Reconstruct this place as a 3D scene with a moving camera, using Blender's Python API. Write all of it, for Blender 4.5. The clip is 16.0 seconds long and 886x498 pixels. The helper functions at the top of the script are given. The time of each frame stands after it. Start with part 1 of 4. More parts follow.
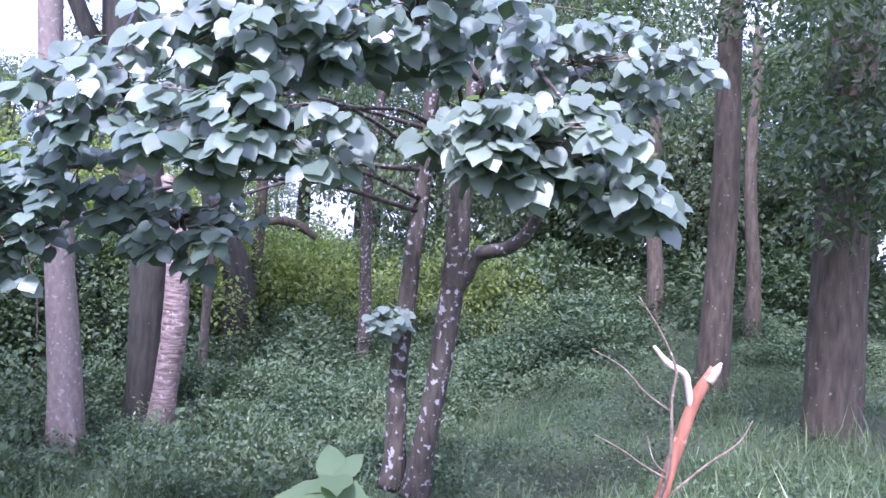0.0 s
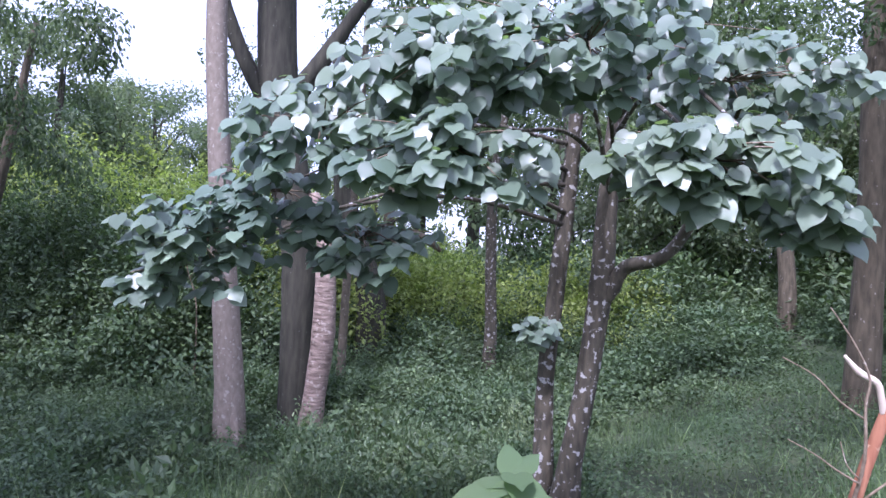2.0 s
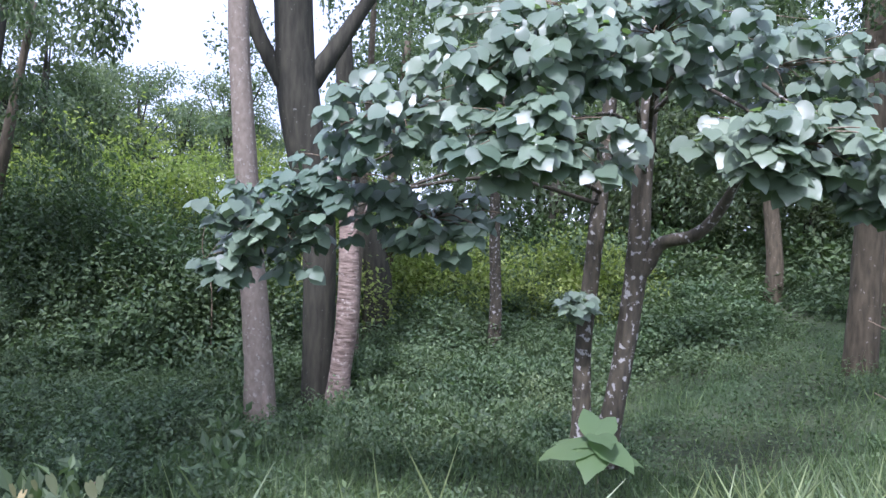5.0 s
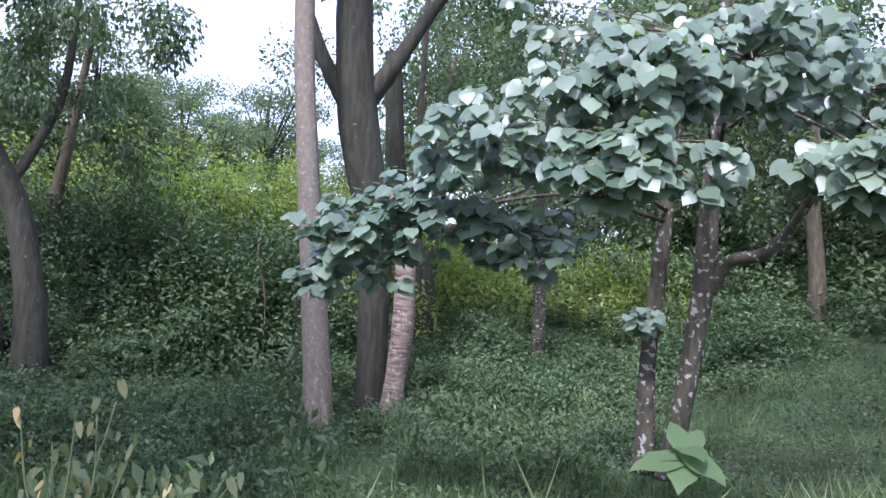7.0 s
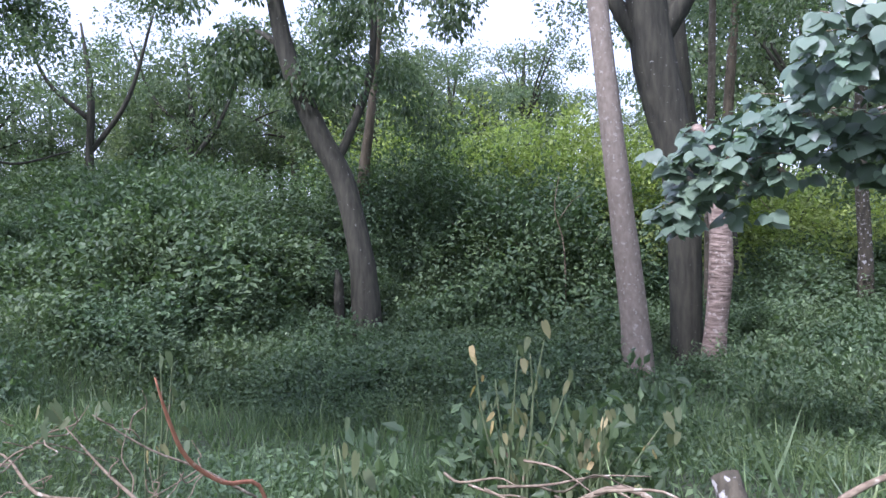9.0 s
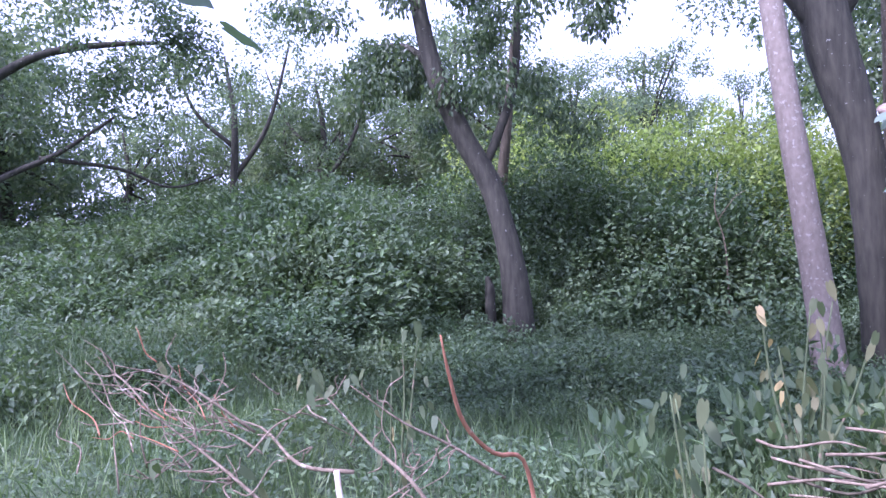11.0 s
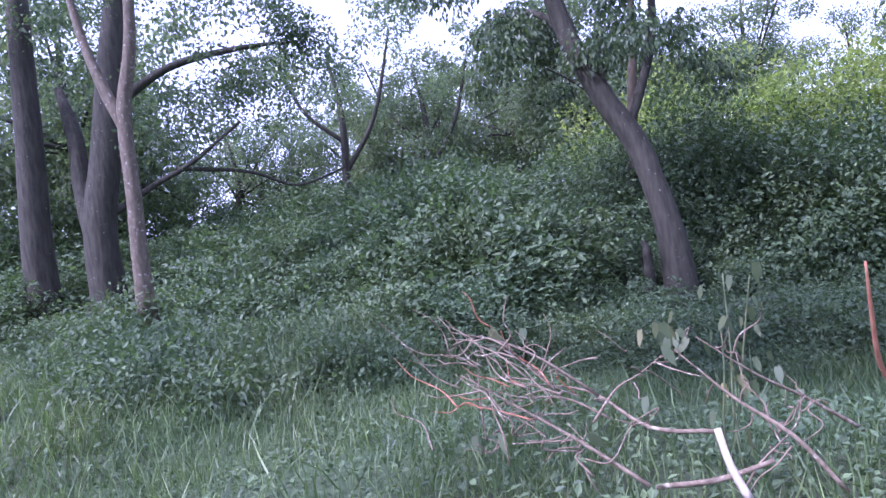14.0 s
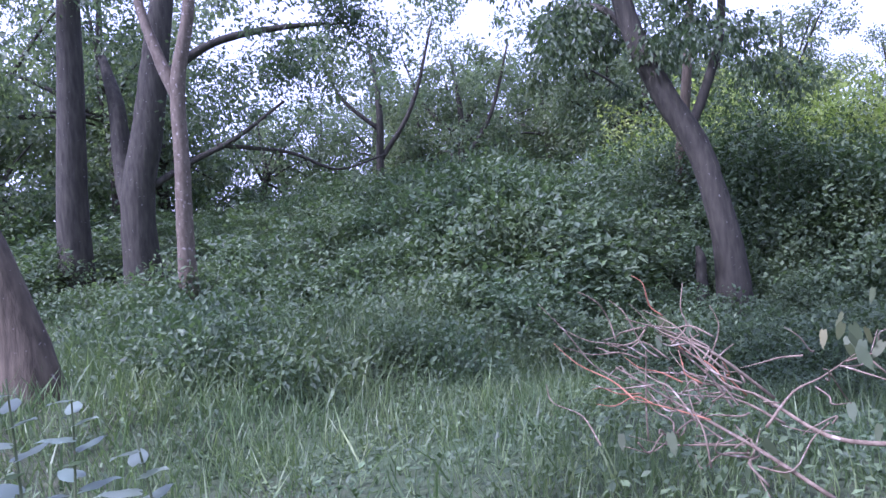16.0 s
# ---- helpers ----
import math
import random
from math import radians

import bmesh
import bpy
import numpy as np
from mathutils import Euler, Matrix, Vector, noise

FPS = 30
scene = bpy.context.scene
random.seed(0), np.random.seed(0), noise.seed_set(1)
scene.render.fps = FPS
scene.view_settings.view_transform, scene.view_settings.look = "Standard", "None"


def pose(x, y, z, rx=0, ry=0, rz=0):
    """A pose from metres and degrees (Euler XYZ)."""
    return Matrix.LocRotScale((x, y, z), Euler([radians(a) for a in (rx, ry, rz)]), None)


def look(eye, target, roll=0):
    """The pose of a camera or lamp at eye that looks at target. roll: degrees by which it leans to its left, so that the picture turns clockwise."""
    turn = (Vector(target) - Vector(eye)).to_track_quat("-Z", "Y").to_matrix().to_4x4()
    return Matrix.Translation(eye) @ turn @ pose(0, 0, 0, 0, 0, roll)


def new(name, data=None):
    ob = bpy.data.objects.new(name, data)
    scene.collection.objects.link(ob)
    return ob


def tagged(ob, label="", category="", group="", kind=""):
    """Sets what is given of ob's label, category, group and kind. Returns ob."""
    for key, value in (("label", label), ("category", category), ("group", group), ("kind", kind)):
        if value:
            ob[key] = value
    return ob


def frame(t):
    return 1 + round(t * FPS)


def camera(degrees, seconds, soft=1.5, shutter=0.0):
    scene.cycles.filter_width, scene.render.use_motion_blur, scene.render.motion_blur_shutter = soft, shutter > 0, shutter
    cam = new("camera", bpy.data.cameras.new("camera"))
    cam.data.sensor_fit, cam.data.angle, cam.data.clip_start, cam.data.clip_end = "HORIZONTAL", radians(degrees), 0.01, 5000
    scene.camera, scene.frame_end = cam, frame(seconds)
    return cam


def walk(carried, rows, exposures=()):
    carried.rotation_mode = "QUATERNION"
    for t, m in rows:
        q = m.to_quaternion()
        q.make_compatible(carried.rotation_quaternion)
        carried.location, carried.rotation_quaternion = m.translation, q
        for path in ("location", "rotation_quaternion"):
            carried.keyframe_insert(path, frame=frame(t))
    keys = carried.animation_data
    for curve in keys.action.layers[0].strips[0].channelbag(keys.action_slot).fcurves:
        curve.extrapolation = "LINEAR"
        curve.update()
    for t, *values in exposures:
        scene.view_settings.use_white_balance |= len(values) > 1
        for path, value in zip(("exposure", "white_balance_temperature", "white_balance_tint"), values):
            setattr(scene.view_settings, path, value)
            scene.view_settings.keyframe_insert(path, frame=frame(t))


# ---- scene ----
cam = camera(63.3, 16.0)
PATH = [
    (0, (-0.021, 0.0, 1.626), (-0.008, 1.999, 1.692), 3.0),
    (0.5, (-0.078, 0.002, 1.618), (-0.172, 2.0, 1.646), 3.4),
    (1, (-0.176, -0.144, 1.624), (-0.361, 1.847, 1.689), 1.3),
    (1.5, (-0.281, -0.292, 1.627), (-0.516, 1.693, 1.684), 1.2),
    (2, (-0.424, -0.342, 1.608), (-0.7, 1.637, 1.69), 3.0),
    (2.5, (-0.602, -0.372, 1.596), (-0.912, 1.603, 1.641), -2.1),
    (3, (-0.717, -0.388, 1.593), (-0.97, 1.595, 1.637), 2.5),
    (3.5, (-0.824, -0.54, 1.596), (-1.057, 1.445, 1.649), -0.2),
    (4, (-0.921, -0.648, 1.593), (-1.182, 1.333, 1.659), 1.8),
    (4.5, (-1.034, -0.735, 1.567), (-1.283, 1.249, 1.582), 4.0),
    (4.7, (-1.071, -0.7, 1.559), (-1.286, 1.288, 1.579), 2.7),
    (6.8, (-1.528, -0.963, 1.564), (-1.629, 1.031, 1.672), 2.7),
    (7, (-1.6, -0.958, 1.543), (-1.851, 1.026, 1.606), 3.2),
    (7.4, (-1.823, -0.968, 1.494), (-2.405, 0.945, 1.436), -0.1),
    (7.5, (-1.872, -0.966, 1.488), (-2.578, 0.904, 1.423), -2.6),
    (8, (-2.052, -0.925, 1.444), (-2.926, 0.865, 1.267), 0.2),
    (8.5, (-2.203, -1.033, 1.451), (-3.017, 0.792, 1.361), 2.3),
    (8.7, (-2.267, -1.106, 1.463), (-3.121, 0.701, 1.379), 0.3),
    (10.8, (-3.115, -1.371, 1.153), (-4.177, 0.323, 1.128), -3.1),
    (11, (-3.161, -1.417, 1.154), (-4.317, 0.215, 1.155), -3.1),
    (11.2, (-3.274, -1.425, 1.136), (-4.515, 0.143, 1.151), -1.9),
    (11.5, (-3.325, -1.527, 1.13), (-4.594, 0.018, 1.164), -2.8),
    (12, (-3.528, -1.586, 1.12), (-4.944, -0.173, 1.164), -1.6),
    (12.5, (-3.7, -1.667, 1.108), (-5.016, -0.163, 1.061), 0.7),
    (13, (-3.865, -1.815, 1.14), (-5.102, -0.244, 1.15), -3.9),
    (13.5, (-4.068, -1.878, 1.104), (-5.427, -0.412, 1.106), -4.7),
    (14, (-4.312, -1.915, 1.089), (-5.642, -0.421, 1.072), -8.5),
    (14.5, (-4.468, -2.041, 1.091), (-5.735, -0.493, 1.089), -5.2),
    (15, (-4.604, -2.165, 1.114), (-5.77, -0.54, 1.102), -5.4),
    (15.5, (-4.783, -2.215, 1.084), (-6.026, -0.648, 1.084), -3.7),
    (16, (-5.011, -2.181, 1.066), (-6.355, -0.7, 1.045), -4.9),
]
EXPOSURES = [(0, 1.0, 5000, 49), (3, 0.48, 5250, 32), (8.5, 0.5, 5300, 27), (11, 1.0, 4950, 50), (13, 0.85, 4900, 52), (16, 0.7, 4900, 52)]
walk(cam, [(t, look(eye, target, roll)) for t, eye, target, roll in PATH], EXPOSURES)

# ---------------------------------------------------------------- world, sun
world = bpy.data.worlds.new("sky")
scene.world = world
world.use_nodes = True
wn = world.node_tree
sky = wn.nodes.new("ShaderNodeTexSky")
sky.sky_type = "NISHITA"
sky.sun_disc = False
SUN_ELEV, SUN_AZ = radians(52), radians(196)
sky.sun_elevation, sky.sun_rotation = SUN_ELEV, SUN_AZ
sky.air_density, sky.dust_density, sky.ozone_density = 1.0, 4.0, 1.0
veil = wn.nodes.new("ShaderNodeBackground")  # bright thin cloud over the whole sky
veil.inputs[0].default_value, veil.inputs[1].default_value = (0.93, 0.96, 1.0, 1), 0.85
both = wn.nodes.new("ShaderNodeAddShader")
wn.links.new(sky.outputs[0], wn.nodes["Background"].inputs[0])
wn.nodes["Background"].inputs[1].default_value = 0.1
wn.links.new(wn.nodes["Background"].outputs[0], both.inputs[0])
wn.links.new(veil.outputs[0], both.inputs[1])
wn.links.new(both.outputs[0], wn.nodes["World Output"].inputs[0])
sun_data = bpy.data.lights.new("sun", "SUN")
sun_data.energy, sun_data.angle, sun_data.color = 4.0, radians(6), (1.0, 0.95, 0.86)
sun = new("sun", sun_data)
sun.matrix_world = look((0, 0, 0), (-math.sin(SUN_AZ) * math.cos(SUN_ELEV), -math.cos(SUN_AZ) * math.cos(SUN_ELEV), -math.sin(SUN_ELEV)))

rng = np.random.default_rng(7)


# ---------------------------------------------------------------- materials
def base_mat(name, rough=0.8):
    m = bpy.data.materials.new(name)
    m.use_nodes = True
    nt = m.node_tree
    b = nt.nodes["Principled BSDF"]
    b.inputs["Roughness"].default_value = rough
    return m, nt, b


def ramp(nt, fac, stops):
    r = nt.nodes.new("ShaderNodeValToRGB")
    el = r.color_ramp.elements
    while len(el) < len(stops):
        el.new(0.5)
    for e, (p, c) in zip(el, stops):
        e.position, e.color = p, (*c, 1)
    nt.links.new(fac, r.inputs[0])
    return r.outputs[0]


def noise_tex(nt, scale, detail=4.0, coord="Object", stretch=(1, 1, 1)):
    tc = nt.nodes.new("ShaderNodeTexCoord")
    mp = nt.nodes.new("ShaderNodeMapping")
    mp.inputs["Scale"].default_value = stretch
    nt.links.new(tc.outputs[coord], mp.inputs[0])
    n = nt.nodes.new("ShaderNodeTexNoise")
    n.inputs["Scale"].default_value, n.inputs["Detail"].default_value = scale, detail
    nt.links.new(mp.outputs[0], n.inputs["Vector"])
    return n.outputs[0]


def mix(nt, fac, a, b, mode="MIX"):
    n = nt.nodes.new("ShaderNodeMix")
    n.data_type, n.blend_type = "RGBA", mode
    for sock, v in ((n.inputs[0], fac), (n.inputs[6], a), (n.inputs[7], b)):
        if isinstance(v, (int, float)):
            sock.default_value = v
        elif isinstance(v, tuple):
            sock.default_value = (*v, 1)
        else:
            nt.links.new(v, sock)
    return n.outputs[2]


def bump(nt, b, height, strength=0.5, dist=0.01):
    n = nt.nodes.new("ShaderNodeBump")
    n.inputs["Strength"].default_value, n.inputs["Distance"].default_value = strength, dist
    nt.links.new(height, n.inputs["Height"])
    nt.links.new(n.outputs[0], b.inputs["Normal"])


def leaf_mat(name, dark, mid, light, rough=0.45, trans=0.35, per_object=False):
    """Leaf with its own tint per leaf, a patchy larger drift and light passing through."""
    dark, mid, light = [(1.13 * k[0], k[1], k[2]) for k in (dark, mid, light)]
    dark, mid, light = [tuple(0.72 * c + 0.28 * (0.82 * k[1] if i != 1 else c) for i, c in enumerate(k)) for k in (dark, mid, light)]
    m, nt, b = base_mat(name, rough)
    if per_object:
        rnd = nt.nodes.new("ShaderNodeObjectInfo").outputs["Random"]
    else:
        rnd = nt.nodes.new("ShaderNodeNewGeometry").outputs["Random Per Island"]
    col = ramp(nt, rnd, [(0.0, dark), (0.5, mid), (0.93, light), (1.0, tuple(min(1, c * 1.5) for c in light))])
    tc = nt.nodes.new("ShaderNodeNewGeometry")
    n = nt.nodes.new("ShaderNodeTexNoise")
    n.inputs["Scale"].default_value, n.inputs["Detail"].default_value = 0.7, 3
    nt.links.new(tc.outputs["Position"], n.inputs["Vector"])
    drift = ramp(nt, n.outputs[0], [(0.3, (0.75, 0.85, 0.8)), (0.7, (1.15, 1.1, 0.95))])
    col = mix(nt, 1.0, col, drift, "MULTIPLY")
    nt.links.new(col, b.inputs["Base Color"])
    tl = nt.nodes.new("ShaderNodeBsdfTranslucent")
    warm = mix(nt, 1.0, col, (1.3, 1.45, 0.75), "MULTIPLY")
    nt.links.new(warm, tl.inputs[0])
    ms = nt.nodes.new("ShaderNodeMixShader")
    ms.inputs[0].default_value = trans
    nt.links.new(b.outputs[0], ms.inputs[1])
    nt.links.new(tl.outputs[0], ms.inputs[2])
    nt.links.new(ms.outputs[0], nt.nodes["Material Output"].inputs[0])
    return m


def bark_mat(name, dark, light, patch, scale=14.0, stretch=(1, 1, 0.25), patchy=0.62, relief=0.8):
    m, nt, b = base_mat(name, 0.9)
    grain = noise_tex(nt, scale, 8, stretch=stretch)
    col = ramp(nt, grain, [(0.3, dark), (0.7, light)])
    spots = noise_tex(nt, 17.0, 9)
    mask = ramp(nt, spots, [(patchy, (0, 0, 0)), (patchy + 0.06, (1, 1, 1))])
    col = mix(nt, mask, col, patch)
    nt.links.new(col, b.inputs["Base Color"])
    bump(nt, b, grain, relief, 0.03)
    return m


M_BIGLEAF = leaf_mat("broad_leaf", (0.095, 0.16, 0.11), (0.125, 0.205, 0.145), (0.175, 0.26, 0.185), 0.38, 0.2, per_object=True)
M_BIGLEAF_FAR = leaf_mat("broad_leaf_mass", (0.085, 0.145, 0.1), (0.115, 0.19, 0.135), (0.165, 0.25, 0.18), 0.38, 0.2)
for lm in (M_BIGLEAF, M_BIGLEAF_FAR):
    lm.node_tree.nodes["Principled BSDF"].inputs["Specular IOR Level"].default_value = 0.7
M_YOUNG = leaf_mat("young_leaf", (0.08, 0.155, 0.05), (0.11, 0.2, 0.07), (0.16, 0.27, 0.095), 0.45, 0.4)
M_SHRUB = leaf_mat("shrub_leaf", (0.045, 0.09, 0.035), (0.07, 0.135, 0.05), (0.11, 0.19, 0.07), 0.58, 0.3)
M_SHRUB2 = leaf_mat("dense_shrub_leaf", (0.035, 0.075, 0.03), (0.055, 0.115, 0.04), (0.09, 0.16, 0.05), 0.6, 0.3)
# shrub leaf with the sunlight on the back bushes painted in as yellow-green
M_SUNTINT = leaf_mat("sun_tinted_shrub_leaf", (0.13, 0.19, 0.02), (0.2, 0.28, 0.03), (0.27, 0.36, 0.05), 0.5, 0.5)
M_TREELEAF = leaf_mat("tree_leaf", (0.04, 0.08, 0.035), (0.06, 0.115, 0.045), (0.1, 0.16, 0.06), 0.45, 0.35)
# paler than tree_leaf: the lightness of sunlit distant crowns is put into the colour
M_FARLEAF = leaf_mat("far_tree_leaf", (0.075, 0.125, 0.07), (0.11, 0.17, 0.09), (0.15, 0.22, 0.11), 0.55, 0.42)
M_GRASS = leaf_mat("grass_blade", (0.06, 0.12, 0.035), (0.09, 0.17, 0.05), (0.15, 0.23, 0.08), 0.5, 0.3)
M_PALEGRASS = leaf_mat("pale_grass_blade", (0.12, 0.19, 0.07), (0.18, 0.26, 0.1), (0.26, 0.34, 0.15), 0.45, 0.3)
M_PALEWEED = leaf_mat("light_weed_leaf", (0.08, 0.14, 0.06), (0.11, 0.19, 0.08), (0.17, 0.25, 0.11), 0.45, 0.3)
M_DRY = leaf_mat("wilted_leaf", (0.06, 0.1, 0.035), (0.09, 0.13, 0.05), (0.17, 0.17, 0.07), 0.65, 0.3)
M_YELLOW = leaf_mat("yellow_leaf", (0.28, 0.22, 0.07), (0.34, 0.28, 0.09), (0.38, 0.33, 0.15), 0.6, 0.3)
M_PINE = bark_mat("pale_smooth_bark", (0.175, 0.145, 0.11), (0.26, 0.22, 0.17), (0.34, 0.31, 0.26), 18, (1, 1, 0.6), 0.6, 0.25)
M_DARK = bark_mat("dark_bark", (0.025, 0.025, 0.016), (0.064, 0.061, 0.04), (0.24, 0.24, 0.22), 14, (1, 1, 0.2), 0.68)
M_FLAKY = bark_mat("flaky_bark", (0.12, 0.085, 0.065), (0.36, 0.28, 0.22), (0.42, 0.36, 0.3), 10, (0.6, 0.6, 2.4), 0.6, 1.0)
M_BROWN = bark_mat("brown_bark", (0.05, 0.041, 0.024), (0.125, 0.104, 0.064), (0.3, 0.27, 0.23), 16, (1, 1, 0.22), 0.66)
M_LICHEN = bark_mat("lichen_bark", (0.036, 0.032, 0.02), (0.105, 0.09, 0.058), (0.38, 0.37, 0.34), 18, (1, 1, 0.3), 0.58)
M_TWIG = bark_mat("dry_twig", (0.13, 0.095, 0.06), (0.29, 0.23, 0.155), (0.4, 0.35, 0.27), 30, (1, 1, 1), 0.6, 0.3)
M_RED = bark_mat("peeled_red_wood", (0.24, 0.09, 0.045), (0.42, 0.2, 0.11), (0.5, 0.32, 0.2), 24, (1, 1, 0.2), 0.62, 0.4)
M_PALE = bark_mat("bare_pale_wood", (0.45, 0.37, 0.28), (0.62, 0.54, 0.44), (0.5, 0.38, 0.26), 30, (1, 1, 0.2), 0.62, 0.2)
M_GREYBARK = bark_mat("grey_brown_bark", (0.085, 0.07, 0.045), (0.165, 0.14, 0.095), (0.3, 0.27, 0.23), 18, (1, 1, 0.4), 0.62, 0.4)
M_STEM = bark_mat("green_stem", (0.07, 0.1, 0.04), (0.13, 0.16, 0.07), (0.2, 0.16, 0.1), 30, (1, 1, 0.3), 0.6, 0.2)

m, nt, b = base_mat("forest_soil", 0.95)
g1 = noise_tex(nt, 0.5, 6)
g2 = noise_tex(nt, 16.0, 8)
c = ramp(nt, g2, [(0.3, (0.03, 0.035, 0.018)), (0.55, (0.055, 0.075, 0.03)), (0.75, (0.1, 0.085, 0.055))])
c = mix(nt, ramp(nt, g1, [(0.4, (0, 0, 0)), (0.65, (1, 1, 1))]), c, (0.05, 0.085, 0.03))
nt.links.new(c, b.inputs["Base Color"])
bump(nt, b, g2, 0.8, 0.04)
M_SOIL = m


# ---------------------------------------------------------------- tools
def mesh_of(name, verts, faces, mat, smooth=True):
    me = bpy.data.meshes.new(name)
    me.from_pydata(np.asarray(verts).tolist(), [], faces)
    me.materials.append(mat)
    if smooth:
        me.polygons.foreach_set("use_smooth", [True] * len(me.polygons))
    me.update()
    return me


def part(name, me, parent, label=""):
    ob = new(name, me)
    ob.parent = parent
    if label:
        ob["label"] = label
    return ob


def thing(name, at, label, category, group="", kind=""):
    ob = new(name)
    ob.location = at
    return tagged(ob, label, category, group, kind)


def smooth(a, b, v):
    t = np.clip((v - a) / (b - a), 0, 1)
    return t * t * (3 - 2 * t)


def foot_line(x):
    """Where the bank begins, as y over x."""
    return np.interp(x, [-22, -16, -12, -9.4, -6, 0, 30], [0.5, 2.5, 5.5, 9.8, 11.5, 13.0, 10.0])


def ground_z(x, y):
    """The lie of the land: level by the walked strip, a dip, and a bank behind it."""
    x, y = np.asarray(x, float), np.asarray(y, float)
    s = y - foot_line(x)
    z = (1.5 - 0.75 * smooth(-7.0, -1.0, x)) * smooth(0.0, 6.5, s) + 0.05 * np.clip(s - 7, 0, 30)
    low = smooth(-12.0, -9.0, x) * (1 - smooth(0.8, 3.8, x)) * (1 - 0.6 * smooth(0.0, 7.0, s))
    z = z - 0.62 * smooth(2.2, 6.0, y) * low
    z = z - 0.25 * np.exp(-((x + 5.5) / 3.6) ** 2 - ((y - 8.8) / 2.6) ** 2)
    z = z - 0.3 * smooth(-11.0, -9.0, x) * (1 - smooth(-4.8, -2.0, x)) * (1 - smooth(3.0, 6.5, y))
    z = z + 0.2 * np.exp(-((x - 5.0) / 3.0) ** 2 - ((y - 9.0) / 4.0) ** 2)
    z = z + 0.05 * np.sin(1.3 * x + 0.7 * y) * np.sin(0.9 * y - 0.4 * x)
    return z - 0.02


def tube(pts, radii, seg=10, rough=0.05, seed=0, steps=6):
    """A tapered limb along a smooth line through pts."""
    pts = np.asarray(pts, float)
    n = len(pts)
    k = np.arange(n)
    u = np.linspace(0, n - 1, (n - 1) * steps + 1)
    ext = np.vstack([2 * pts[0] - pts[1], pts, 2 * pts[-1] - pts[-2]])
    line = []
    for t in u:
        i = min(int(t), n - 2)
        f = t - i
        p0, p1, p2, p3 = ext[i], ext[i + 1], ext[i + 2], ext[i + 3]
        line.append(0.5 * (2 * p1 + (p2 - p0) * f + (2 * p0 - 5 * p1 + 4 * p2 - p3) * f * f + (3 * p1 - p0 - 3 * p2 + p3) * f ** 3))
    line = np.array(line)
    rad = np.interp(u, k, radii)
    tan = np.gradient(line, axis=0)
    tan /= np.linalg.norm(tan, axis=1)[:, None]
    ref = np.array([1.0, 0.13, 0.0]) if abs(tan[0][2]) > 0.5 else np.array([0.05, 0.1, 1.0])
    verts, faces = [], []
    r = np.random.default_rng(seed)
    lobes = r.uniform(0, 6.28, 3)
    for i in range(len(line)):
        a = np.cross(tan[i], ref)
        a /= np.linalg.norm(a)
        b2 = np.cross(tan[i], a)
        for j in range(seg):
            w = 2 * math.pi * j / seg
            rr = rad[i] * (1 + rough * (math.sin(2 * w + lobes[0] + i * 0.3) + 0.7 * math.sin(3 * w + lobes[1] - i * 0.21)) + rough * r.normal() * 0.5)
            verts.append(line[i] + rr * (math.cos(w) * a + math.sin(w) * b2))
    m0 = len(line)
    for i in range(m0 - 1):
        for j in range(seg):
            q = (j + 1) % seg
            faces.append((i * seg + j, i * seg + q, (i + 1) * seg + q, (i + 1) * seg + j))
    faces.append(tuple(range(seg))[::-1])
    faces.append(tuple((m0 - 1) * seg + j for j in range(seg)))
    return np.array(verts), faces


def join(pieces):
    vs, fs, o = [], [], 0
    for v, f in pieces:
        vs.append(v)
        fs += [tuple(i + o for i in q) for q in f]
        o += len(v)
    return np.vstack(vs), fs


SMALL_LEAF = (np.array([(0, 0, 0), (-0.27, 0.42, 0.07), (0, 1, -0.06), (0.27, 0.42, 0.07)]), [(0, 2, 1), (0, 3, 2)])
BLADE = (np.array([(-0.012, 0, 0), (0.012, 0, 0), (-0.01, 0.5, 0.0), (0.01, 0.5, 0.0), (0, 0.95, -0.22)]), [(0, 1, 3, 2), (2, 3, 4)])
HEART_OUT = [(0, 0.06), (0.14, -0.04), (0.3, -0.03), (0.43, 0.1), (0.49, 0.29), (0.47, 0.48), (0.37, 0.67), (0.2, 0.85), (0, 1.04)]


def heart_leaf(droop, fold):
    """A broad heart-shaped leaf, bent down to its tip, its halves raised from the midrib."""
    rib = [(0, 0.06), (0, 0.3), (0, 0.52), (0, 0.75), (0, 1.04)]
    v = [(x, y, -droop * y * y) for x, y in rib]
    f = []
    for s in (-1, 1):
        base = len(v)
        for x, y in HEART_OUT[1:-1]:
            v.append((s * x, y, -droop * y * y + fold * x - 0.45 * x * x + 0.02 * math.sin(9 * y)))
        o = [0] + [base + i for i in range(7)] + [4]
        quad = [(0, o[1], o[2]), (0, o[2], o[3], 1), (1, o[3], o[4]), (1, o[4], o[5], 2), (2, o[5], o[6], 3), (3, o[6], o[7]), (3, o[7], 4)]
        f += [q if s < 0 else q[::-1] for q in quad]
    return np.array(v), f


def frames_of(along, up):
    y = along / np.linalg.norm(along, axis=1)[:, None]
    x = np.cross(y, up)
    x /= np.linalg.norm(x, axis=1)[:, None] + 1e-9
    return x, y, np.cross(x, y)


